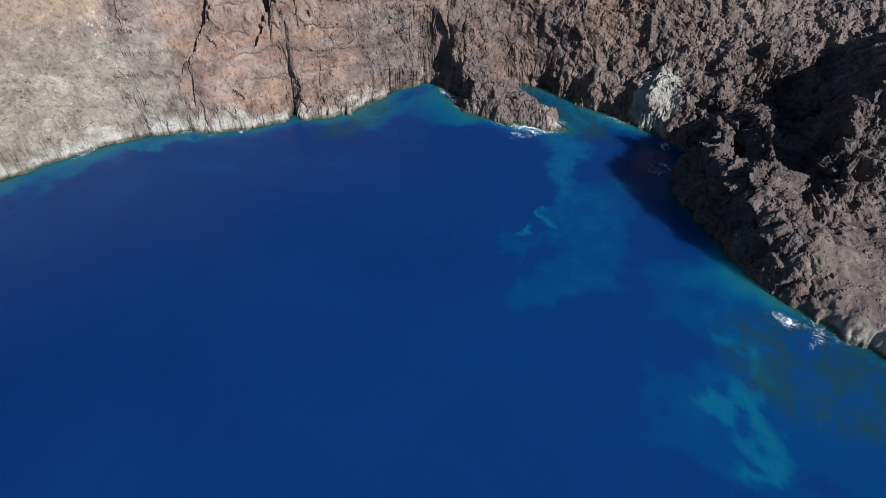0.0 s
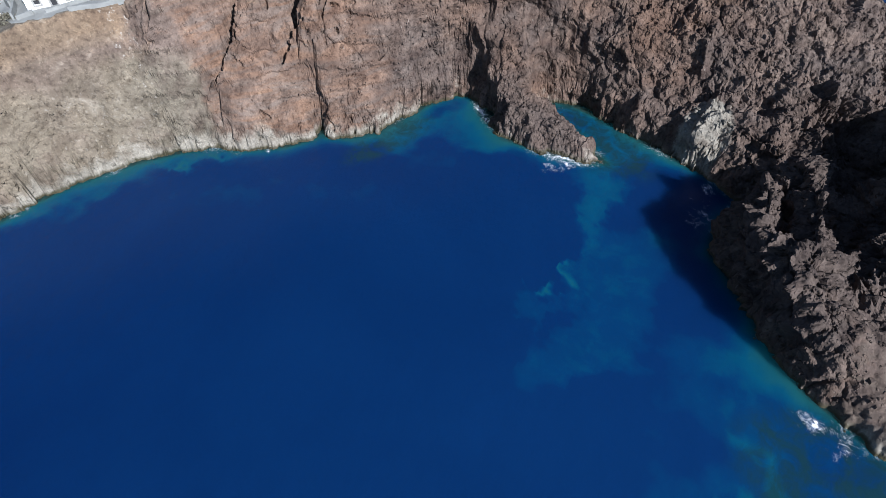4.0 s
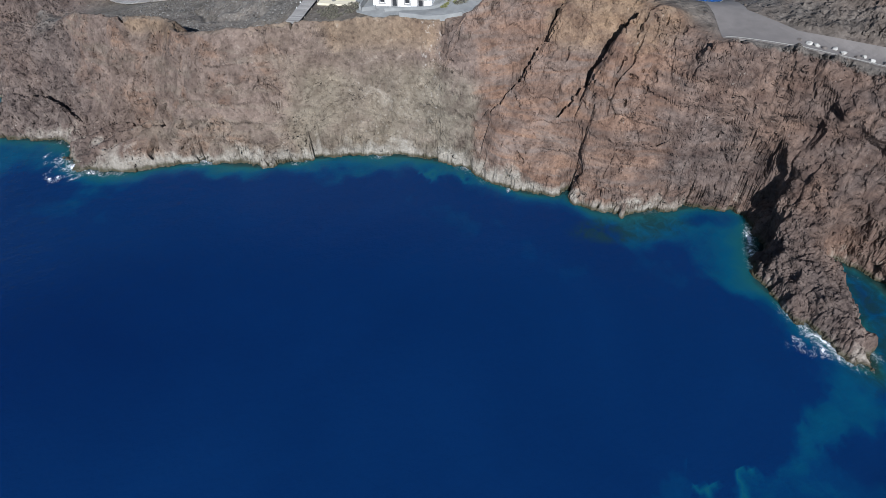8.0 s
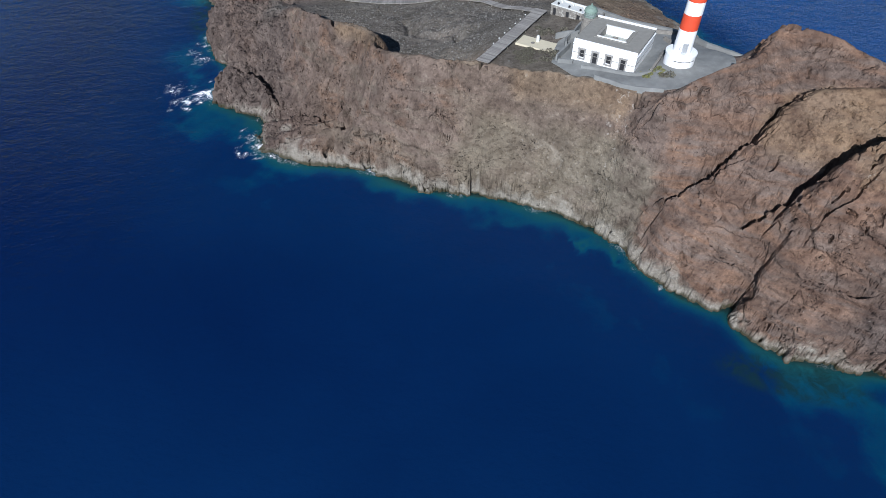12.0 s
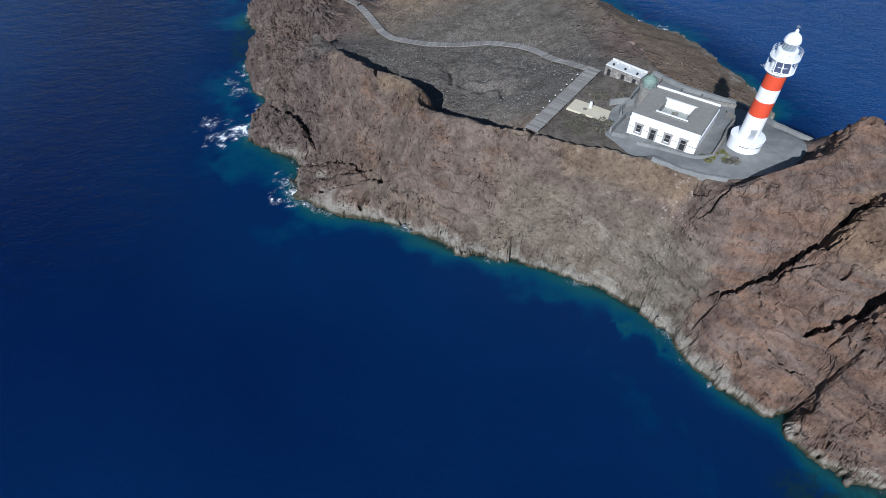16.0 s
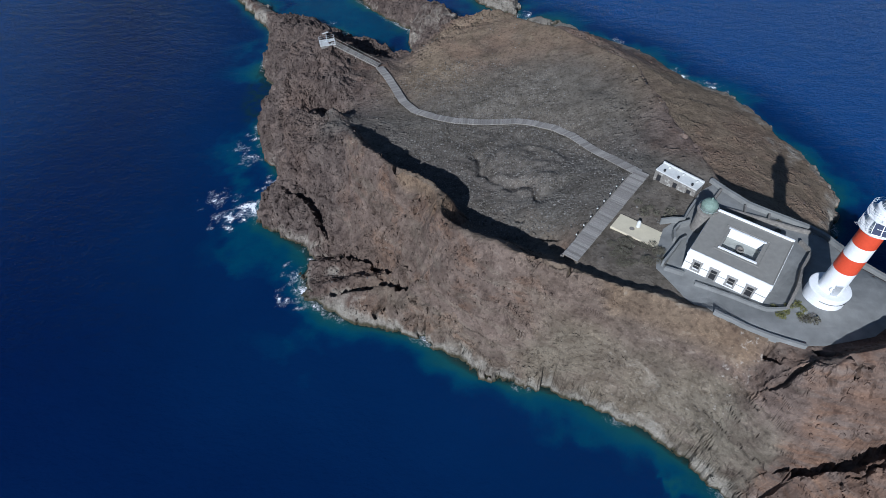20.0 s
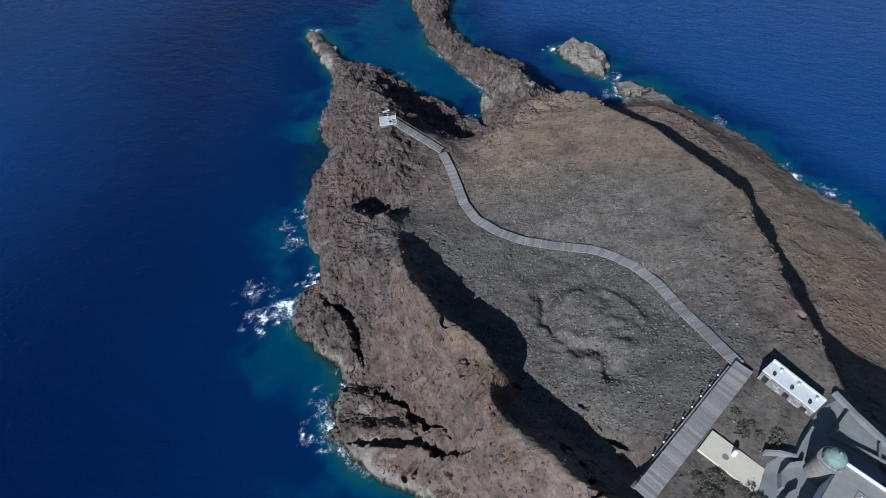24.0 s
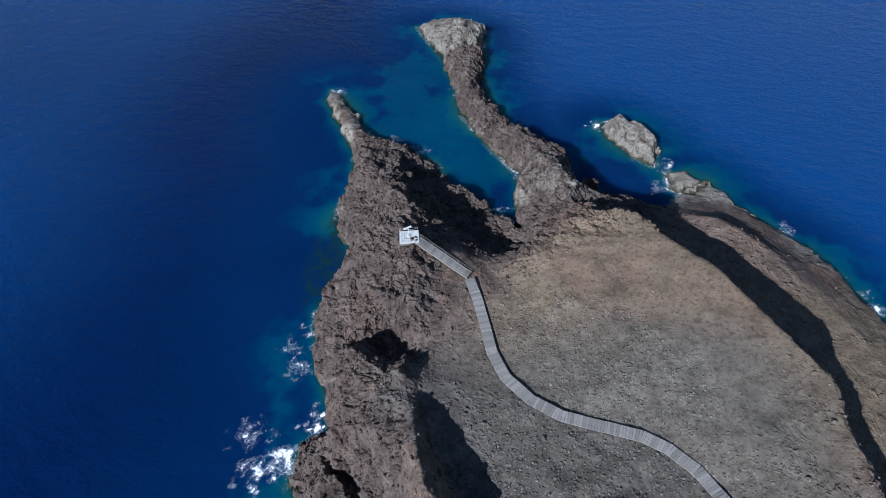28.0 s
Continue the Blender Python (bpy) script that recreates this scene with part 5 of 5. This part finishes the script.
    for sx in (-1, 1):
        for k in range(9):
            w = 0.62 if k % 2 else 0.38
            x0 = sx * (X + 0.05)
            part("quoin", boxm(min(x0, x0 - sx * w), -Y - 0.05, 0.1 + k * 0.38, max(x0, x0 - sx * w), -Y + 0.25, 0.44 + k * 0.38, bevel=0.02), WHITE, h)
    for k, o in enumerate(openings):
        sill = 1.15 if k in (0, 2) else 0.45
        w = part("window" if k in (0, 2) else "door", boxm(o - 0.44, -Y + 0.22, sill, o + 0.44, -Y + 0.27, 2.65), DARK, h)
        for c in [(o - 0.72, -Y - 0.1, sill - 0.2, o - 0.45, -Y + 0.02, 2.7), (o + 0.45, -Y - 0.1, sill - 0.2, o + 0.72, -Y + 0.02, 2.7), (o - 0.78, -Y - 0.16, 2.66, o + 0.78, -Y + 0.02, 3.0), (o - 0.75, -Y - 0.18, sill - 0.3, o + 0.75, -Y + 0.02, sill - 0.06)]:
            part("surround", boxm(*c, bevel=0.02), SURROUND, w, "grey stone surround")
    part("plinth_course", boxm(-X - 0.08, -Y - 0.08, -1.0, X + 0.08, -Y, 0.35), STONE, h, "dark stone plinth")
    return tagged(h, "white single-storey house with flat grey roof round a small courtyard", "house")


old_house()


def old_lantern():
    t = empty("old_light_turret", 38.0, 87.9, 26.5)
    part("turret_wall", lathe([(1.5, -0.8), (1.42, 4.0), (1.62, 4.1), (1.62, 4.35), (1.3, 4.4)], 28), STONE, t)
    part("lantern_drum", lathe([(1.15, 4.4), (1.15, 5.4)], 16), plain("aged_lantern_panes", (0.20, 0.25, 0.22), 0.35, vary=0.3), t)
    part("cupola", lathe([(1.3, 5.4), (1.25, 5.65), (0.95, 6.1), (0.45, 6.4), (0.15, 6.5), (0.15, 6.8), (0.02, 6.9)], 24), COPPER, t, "green copper cupola")
    for k in range(10):
        a = 2 * math.pi * k / 10
        part("glazing_bar", rod(bmesh.new(), (1.17 * math.cos(a), 1.17 * math.sin(a), 4.4), (1.17 * math.cos(a), 1.17 * math.sin(a), 5.4), 0.04, 5), COPPER, t)
    part("rail", ring(bmesh.new(), 1.55, 5.0, 0.025), STEEL, t)
    return tagged(t, "short stone turret with a green copper lantern", "turret")


old_lantern()


# ---------------------------------------------------------------- store shed
def store():
    ax, ay, bx, by = 33.6, 101.6, 39.3, 96.1
    length = math.hypot(bx - ax, by - ay)
    s = empty("store_shed", ax, ay, 25.1, math.degrees(math.atan2(by - ay, bx - ax)))
    L, D, H = length, 2.7, 2.5
    bm = bmesh.new()
    doors = [0.9, 4.1, 6.7]
    edges = [0] + [v for o in doors for v in (o - 0.4, o + 0.4)] + [L]
    for a, b in zip(edges[0::2], edges[1::2]):
        box(bm, a, 0, -0.8, b, 0.4, H)
    for o in doors:
        box(bm, o - 0.4, 0, 1.9, o + 0.4, 0.4, H)
    for c in [(0, D - 0.4, -0.8, L, D, H), (0, 0.4, -0.8, 0.4, D - 0.4, H), (L - 0.4, 0.4, -0.8, L, D - 0.4, H)]:
        box(bm, *c)
    part("wall", bm, STONE, s, "rubble stone wall")
    rnd = random.Random(5)
    for row in range(6):
        x = rnd.uniform(0, 0.3)
        while x < L - 0.3:
            w = rnd.uniform(0.3, 0.6)
            if not any(abs(x + w / 2 - o) < 0.4 + w / 2 for o in doors) or row > 4:
                part("stone", boxm(x, -0.05 - rnd.uniform(0, 0.05), 0.0 + row * 0.4, x + w - 0.06, 0.05, 0.34 + row * 0.4, bevel=0.05), PALE_STONE if rnd.random() < 0.35 else STONE, s)
            x += w
    part("roof", boxm(-0.05, -0.05, H, L + 0.05, D + 0.05, H + 0.2, bevel=0.03), SLAB2, s, "white flat roof")
    part("parapet", boxm(-0.05, D - 0.25, H + 0.2, L + 0.05, D + 0.05, H + 0.5, bevel=0.02), SLAB2, s)
    for k in range(3):
        for d in (0.55, 1.9):
            part("vent", boxm(1.1 + 2.7 * k + d * 0.2, d - 0.17, H + 0.2, 1.45 + 2.7 * k + d * 0.2, d + 0.17, H + 0.6, bevel=0.03), SLAB2 if d > 1 else DARK, s)
    for o in doors:
        part("door", boxm(o - 0.39, 0.2, -0.1, o + 0.39, 0.26, 1.9), DARK, s)
    return tagged(s, "low rubble-stone store with a flat white roof", "shed")


SLAB2 = plain("whitewashed_screed", (0.60, 0.60, 0.56), 0.85, vary=0.15, scale=1.5)
store()


# ---------------------------------------------------------------- cistern
def cistern():
    c = empty("cistern", 28.45, 88.2, 25.25, math.degrees(math.atan2(84.2 - 89, 30.4 - 23.8)))
    top = bmesh.new()
    box(top, -4.2, -1.95, -0.6, 4.2, 1.95, 0.3, bevel=0.05)
    part("cover_slab", top, SLAB, c, "cream plastered slab")
    hood = part("well_hood", lathe([(0.36, 0.3), (0.34, 1.2), (0.24, 1.5), (0.1, 1.6)], 12), SLAB2, c, "small whitewashed hood")
    part("hatch", lathe([(0.42, 0.28), (0.42, 0.36), (0.3, 0.37)], 16), STONE, c).matrix_basis = pose(-1.1, -0.3, 0)
    hood.matrix_basis = pose(-0.5, 0.8, 0)
    return tagged(c, "cream plastered cistern cover with a small hood", "cistern")


cistern()


# ---------------------------------------------------------------- terrace walls
wall_run("cliff_parapet", [(34.6, 69.6), (40, 66.9), (45.2, 64)], 0.4, 0.7, PAVE, "low grey parapet wall along the cliff edge")
wall_run("front_wall", [(34, 75.8), (39.5, 72.6), (42.5, 70.6), (45, 70.4)], 0.35, 0.65, PAVE, "low grey wall in front of the house")
wall_run("yard_wall", [(45, 70.4), (47.6, 73.9), (50.2, 78.2), (53.2, 82), (52.6, 84.5)], 0.4, 0.8, STONE, "grey stone wall between house and tower")
wall_run("planter_wall", [(30.4, 79.1), (32.8, 77.6)], 0.4, 0.8, PAVE, "short grey planter wall on the terrace")
wall_run("outer_parapet", [(43.3, 100.2), (44.9, 97.3), (47.6, 93.5), (50.6, 91.4), (53.8, 89.3), (57.3, 87), (59.3, 79.8), (62.3, 76.4), (64.4, 75.6)], 0.6, 0.9, PAVE, "thick pale grey parapet above the sea")
wall_run("garden_wall", [(41, 93.2), (46.2, 90.7), (49.2, 89.4), (52.8, 87.6), (55.2, 86.6)], 0.35, 0.8, STONE, "grey stone garden wall behind the house")
wall_run("garden_wall", [(44, 97), (41, 93.2)], 0.35, 0.9, STONE, "grey stone garden wall by the store")
wall_run("cross_wall", [(46.9, 93.1), (46.1, 90.9)], 0.3, 0.7, STONE, "short stone cross wall between planting beds")
wall_run("cross_wall", [(50.2, 91), (49.4, 89.5)], 0.3, 0.7, STONE, "short stone cross wall between planting beds")
wall_run("ramp_wall", [(30.2, 79.8), (32.2, 82.2), (33.8, 84.3), (34.8, 84.9)], 0.35, 1.3, PAVE, "grey rendered ramp wall beside the house")
wall_run("ramp_wall", [(33.2, 85), (33.6, 87), (34.8, 88.3), (36.4, 88.7)], 0.35, 1.3, PAVE, "curved grey rendered wall by the turret")
wall_run("ramp_wall", [(32.2, 89.8), (34, 89.9), (35.8, 89.5), (37, 91.5), (38.8, 94)], 0.35, 1.2, PAVE, "grey rendered yard wall near the store")
wall_run("track_fence_wall", [(97.5, 51.5), (100, 49.8), (102.4, 47.4)], 0.1, 0.14, ROOF, "low pale grey wall at the head of the track")


# ---------------------------------------------------------------- ruin in the gully
def ruin():
    r = empty("stepped_ruin", 65.0, 61.2, 29.4, math.degrees(math.atan2(62.3 - 64.6, 67 - 63.4)))
    CON = plain("old_concrete", (0.38, 0.36, 0.32), 0.9, vary=0.25, scale=1.0)
    part("upper_slab", boxm(-2.2, 1.4, -1.2, 2.6, 3.4, 0.3, bevel=0.04), CON, r, "pale concrete slab")
    part("rubble_face", boxm(-2.2, 0.2, -1.6, 2.6, 1.4, -0.5, bevel=0.06), STONE, r, "rubble stone face")
    for k in range(5):
        part("step", boxm(-0.4 + 0.0 * k, 0.0 + 0.28 * k, -1.5, 0.7, 0.3 + 0.28 * k, -0.95 + 0.24 * k, bevel=0.02), CON, r)
    part("lower_slab", boxm(-2.2, -1.6, -2.2, 1.6, 0.2, -0.9, bevel=0.04), CON, r, "pale concrete slab")
    return tagged(r, "old concrete platform with steps set in a rocky gully", "ruin")


ruin()


# ---------------------------------------------------------------- boardwalks
def plank_mesh(length, width):
    me = bpy.data.meshes.new("plank")
    bm = boxm(-width / 2, -length / 2, -0.05, width / 2, length / 2, 0.05)
    bm.to_mesh(me)
    bm.free()
    me.materials.append(TIMBER)
    return me


def make_timber():
    n = Nodes("grey_boards")
    info = n.tree.nodes.new("ShaderNodeObjectInfo")
    tone = n.ramp(info.outputs["Random"], [(0.0, (0.20, 0.185, 0.165)), (0.5, (0.27, 0.25, 0.225)), (1.0, (0.34, 0.32, 0.285))])
    grain = n.noise(5.0, 5, 0.6)
    col = n.mix(n.mask(grain, 0.3, 0.75), tone, n.mix(0.5, tone, (0.09, 0.08, 0.07)))
    return n.done(col, 0.85, n.bump(grain, 0.3, 0.02))


TIMBER = make_timber()


def boardwalk(name, line, width, pitch, lift, label):
    """Boards across a line over the ground, on two beams with short posts."""
    walk_points = list(walk_line(line, 0.1))
    # even spacing along the line
    out, run, last = [], 0.0, walk_points[0]
    for p in walk_points:
        run += math.hypot(p[0] - last[0], p[1] - last[1])
        last = p
        if run >= pitch or not out:
            out.append(p)
            run = 0.0
    hs = heights(out)
    smooth_z = np.convolve(np.pad(hs, 4, mode="edge"), np.ones(9) / 9, "valid")
    b = empty(name, out[0][0], out[0][1], float(smooth_z[0]))
    base = b.matrix_basis.inverted()
    me = plank_mesh(width, pitch * 0.93)
    rails = [[], []]
    for k, p in enumerate(out):
        a, c = out[max(0, k - 1)], out[min(len(out) - 1, k + 1)]
        d = Vector((c[0] - a[0], c[1] - a[1])).normalized()
        z = float(max(smooth_z[k], hs[k])) + lift
        ob = new("plank", me)
        ob.parent = b
        ob.matrix_basis = base @ pose(p[0], p[1], z + random.uniform(-0.012, 0.012), random.uniform(-0.6, 0.6), 0, math.degrees(math.atan2(d.y, d.x)) + random.uniform(-0.7, 0.7))
        for side in (0, 1):
            s = (1 if side else -1) * (width / 2 - 0.12)
            rails[side].append(Vector((p[0] - d.y * s, p[1] + d.x * s, z - 0.13)))
    for row in rails:
        for k in range(0, len(row) - 1, 4):
            bm = bmesh.new()
            e = row[min(len(row) - 1, k + 4)]
            rod(bm, row[k], e, 0.09, 4)
            beam = part("beam", bm, WOOD, b)
            beam.matrix_basis = base
        for k in range(0, len(row), 8):
            bm = rod(bmesh.new(), row[k], row[k] - Vector((0, 0, lift + 0.7)), 0.07, 5)
            part("post", bm, WOOD, b).matrix_basis = base
    return tagged(b, label, "boardwalk"), out, smooth_z


PATH_LINE = [(31.5, 104.2), (29, 109), (26, 115), (22.3, 121.8), (19, 126), (15, 128.9), (11, 130.4), (6, 131), (-2, 131.4), (-7.5, 133.3), (-12.6, 137.2), (-16, 142), (-18.3, 147.5), (-21, 153.5), (-23.8, 158.6)]
boardwalk("boardwalk", [(a - 0.3, b - 0.4) for a, b in PATH_LINE], 2.1, 0.5, 0.42, "winding boardwalk of grey weathered planks on low posts")
boardwalk("boardwalk", [(16.4, 81.8), (32, 103.1)], 2.7, 0.5, 0.72, "straight wide boardwalk of grey weathered planks")


def stair():
    a, c = Vector((-24.3, 159.0, 15.2)), Vector((-36.2, 162.6, 19.6))
    s = empty("boardwalk_stair", a.x, a.y, a.z, math.degrees(math.atan2(c.y - a.y, c.x - a.x)))
    length, rise, n = (c - a).xy.length, c.z - a.z, 24
    for k in range(n):
        part("tread", boxm(k * length / n, -0.95, (k + 1) * rise / n - 0.08, (k + 1) * length / n + 0.05, 0.95, (k + 1) * rise / n), TIMBER, s)
    for y in (-1.0, 1.0):
        bm = bmesh.new()
        rod(bm, (0, y, 0), (length, y, rise), 0.12, 4)
        part("stringer", bm, WOOD, s)
        for k in range(5):
            f = k / 4
            part("post", rod(bmesh.new(), (length * f, y, rise * f - 0.8), (length * f, y, rise * f + 0.9), 0.05, 6), WOOD, s)
        part("handrail", rod(bmesh.new(), (0, y, 0.9), (length, y, rise + 0.9), 0.045, 6), WOOD, s)
    return tagged(s, "grey timber stair climbing to the viewing deck", "stair")


stair()


def deck():
    d = empty("viewing_deck", -38.2, 163.0, 18.75, 18)
    part("base", boxm(-1.9, -1.6, -2.0, 1.9, 1.6, 0.85, bevel=0.05), STONE, d, "grey stone base")
    for k in range(8):
        part("floor_board", boxm(-2.1 + k * 0.525, -1.8, 0.85, -2.1 + k * 0.525 + 0.5, 1.8, 0.97, bevel=0.01), SLAB2, d)
    pts = [(-2, -1.7), (-2, 0), (-2, 1.7), (0, 1.7), (2, 1.7), (2, 0.2), (0, -1.7), (2, -1.7)]
    for x, y in pts:
        part("post", rod(bmesh.new(), (x, y, 0.9), (x, y, 2.0), 0.05, 6), STEEL, d)
    for a, b in (((-2, -1.7), (-2, 1.7)), ((-2, 1.7), (2, 1.7)), ((2, 1.7), (2, 0.2)), ((-2, -1.7), (2, -1.7))):
        for h in (1.45, 2.0):
            part("rail", rod(bmesh.new(), (*a, h), (*b, h), 0.035, 6), STEEL, d)
    part("mast", rod(bmesh.new(), (0, 0.4, 0.9), (0, 0.4, 3.4), 0.07, 8), STEEL, d)
    part("mast_foot", lathe([(0.35, 0.97), (0.35, 1.15), (0.1, 1.2)], 12), STEEL, d).matrix_basis = pose(0, 0.4, 0)
    part("panel", boxm(-0.9, 0.15, 3.35, 0.9, 0.65, 3.45, bevel=0.02), SLAB2, d, "pale slanted panel").matrix_basis = pose(0, 0, 0, 0, 0, 25)
    return tagged(d, "small pale viewing deck with steel rail and mast", "deck")


deck()


wall_run("retaining_wall", [(16.4 - 1.25, 81.8 + 0.9), (31.2 - 1.25, 102 + 0.9)], 0.4, 0.6, STONE, "low grey stone wall along the wide boardwalk")


# low lamps along the wide boardwalk
def path_lamp():
    t = empty("path_lamp", 0, 0, 0)
    part("stem", rod(bmesh.new(), (0, 0, -0.3), (0, 0, 0.75), 0.09, 8), DARK, t)
    part("hood", lathe([(0.14, 0.72), (0.16, 0.78), (0.05, 0.96)], 10), SLAB2, t, "pale conical hood")
    return tagged(t, "small bollard lamp with pale hood beside the boardwalk", "lamp", "lamps along the boardwalk")


first = path_lamp()
for k in range(8):
    f = (5.7 + 2.37 * k) / 26.4
    px, py = 16.4 + 15.6 * f - 2.0 * 0.81, 81.8 + 21.3 * f + 2.0 * 0.59
    m = pose(px, py, ground_z(px, py) + 0.2)
    if k == 0:
        first.matrix_basis = m
    else:
        copy_thing(first, m)


# ---------------------------------------------------------------- plants and loose stones
def make_leaf():
    n = Nodes("dry_foliage")
    tone = n.noise(2.5, 3)
    col = n.ramp(tone, [(0.3, (0.065, 0.060, 0.042)), (0.55, (0.115, 0.106, 0.076)), (0.8, (0.185, 0.170, 0.125))])
    return n.done(col, 0.9)


LEAF = make_leaf()


def shrub(seed, size):
    rnd = random.Random(seed)
    t = empty("shrub", 0, 0, 0)
    stems, leaves = bmesh.new(), bmesh.new()
    for k in range(9):
        a, r = rnd.uniform(0, 6.28), rnd.uniform(0.3, 1.0) * size
        tip = Vector((r * math.cos(a), r * math.sin(a), size * rnd.uniform(0.35, 0.8)))
        rod(stems, (0, 0, -0.1), tip, 0.02 * size, 4)
    for k in range(170):
        a, r, h = rnd.uniform(0, 6.28), size * math.sqrt(rnd.random()), rnd.random()
        c = Vector((r * math.cos(a), r * math.sin(a), size * 0.75 * h * math.sqrt(max(0.05, 1 - (r / size) ** 2))))
        v = [leaves.verts.new(c + Vector([rnd.gauss(0, 0.12 * size) for _ in range(3)])) for _ in range(3)]
        leaves.faces.new(v)
    part("stems", stems, DARK_STONE, t)
    part("foliage", leaves, LEAF, t)
    return tagged(t, "low dry grey-green shrub on bare ground", "shrub", "shrubs by the house")


kinds = [shrub(k, 0.55 + 0.2 * k) for k in range(3)]
spots = [(23 + 8 * random.random(), 80.5 + 6 * random.random()) for _ in range(26)] + [(29 + 6 * random.random(), 91 + 5 * random.random()) for _ in range(9)] + [(45 + 8 * random.random(), 90 - 2 * random.random() - 0.3 * k) for k in range(7)] + [(46 + 2.5 * random.random(), 67.2 + 2 * random.random()) for _ in range(4)]
spot_z = heights(spots)
for n, ((sx, sy), sz) in enumerate(zip(spots, spot_z)):
    m = pose(sx, sy, sz, 0, 0, random.uniform(0, 360))
    if n < 3:
        kinds[n].matrix_basis = m
    else:
        copy_thing(kinds[n % 3], m)


def yellow_leaf():
    n = Nodes("yellow_green_foliage")
    col = n.ramp(n.noise(2.0, 3), [(0.3, (0.085, 0.090, 0.030)), (0.55, (0.165, 0.165, 0.055)), (0.8, (0.26, 0.24, 0.10))])
    return n.done(col, 0.9)


YELLOW_LEAF = yellow_leaf()
bush = shrub(9, 0.5)
for piece in bush.children:
    if piece.name.startswith("foliage"):
        piece.data.materials[0] = YELLOW_LEAF
tagged(bush, "low yellow-green succulent bush on the terrace", "shrub", "bushes by the tower")
spots = [(43.6 + 4.4 * random.random(), 69.2 + 2.2 * random.random()) for _ in range(16)]
for n, ((sx, sy), sz) in enumerate(zip(spots, heights(spots))):
    m = pose(sx, sy, sz, 0, 0, random.uniform(0, 360))
    if n == 0:
        bush.matrix_basis = m
    else:
        copy_thing(bush, m)


def loose_stones():
    """Cinders and stones strewn over the gravelly ground, all joined."""
    rng = np.random.default_rng(7)
    cube = np.array([(-1, -1, -1), (1, -1, -1), (1, 1, -1), (-1, 1, -1), (-0.7, -0.6, 1), (0.6, -0.7, 0.8), (0.7, 0.7, 1), (-0.6, 0.7, 0.7)], float)
    faces = np.array([(4, 5, 6, 7), (0, 1, 5, 4), (1, 2, 6, 5), (2, 3, 7, 6), (3, 0, 4, 7)])
    n = 56000
    x, y = rng.uniform(-32, 46, n), rng.uniform(80, 178, n)
    z, signed, smooth, wild, steep = land(x, y)
    dense = np.clip(zone(x, y, 8, 114, 28, 20, -40) * (0.35 + 0.65 * soft(fbm(x, y, 9, 33, 2), -0.1, 0.3)) + 0.2 * zone(x, y, 2, 144, 24, 12, -20) + 0.015 + 0.2 * zone(x, y, 26, 88, 9, 9), 0, 1)
    off = np.full(n, 99.0)
    for line, clear in ((PATH_LINE, 1.6), ([(16.4, 81.8), (32, 103.1)], 2.0)):
        for a, b in zip(line, line[1:]):
            dx, dy = b[0] - a[0], b[1] - a[1]
            t = np.clip(((x - a[0]) * dx + (y - a[1]) * dy) / (dx * dx + dy * dy), 0, 1)
            off = np.minimum(off, np.hypot(x - a[0] - t * dx, y - a[1] - t * dy) - clear)
    paved = inside(x, y, [(a, b, 0) for a, b in TERRACE])
    ok = (rng.random(n) < dense) & (steep < 0.6) & (signed > 3) & (off > 0) & ~paved
    x, y, z = x[ok], y[ok], z[ok]
    m = len(x)
    size = 0.05 + 0.17 * rng.random(m) ** 5
    turn = rng.uniform(0, 6.28, m)
    pts = cube[None] * (size[:, None, None] * rng.uniform(0.6, 1.3, (m, 8, 3)))
    c, s = np.cos(turn)[:, None], np.sin(turn)[:, None]
    vx, vy = pts[..., 0] * c - pts[..., 1] * s + x[:, None], pts[..., 0] * s + pts[..., 1] * c + y[:, None]
    verts = np.stack([vx, vy, pts[..., 2] * 0.7 + z[:, None] + 0.3 * size[:, None]], -1).reshape(-1, 3)
    quads = (faces[None] + 8 * np.arange(m)[:, None, None]).reshape(-1, 4)
    me = bpy.data.meshes.new("loose_stones")
    me.from_pydata(verts.tolist(), [], quads.tolist())
    n = Nodes("strewn_stones")
    isle = n.tree.nodes.new("ShaderNodeNewGeometry").outputs["Random Per Island"]
    me.materials.append(n.done(n.ramp(isle, [(0.0, (0.06, 0.054, 0.048)), (0.75, (0.135, 0.125, 0.110)), (1.0, (0.19, 0.178, 0.158))]), 0.9))
    return tagged(new("loose_stones", me), "grey and pale cinders strewn over the ground", "stones", kind="stuff")


loose_stones()
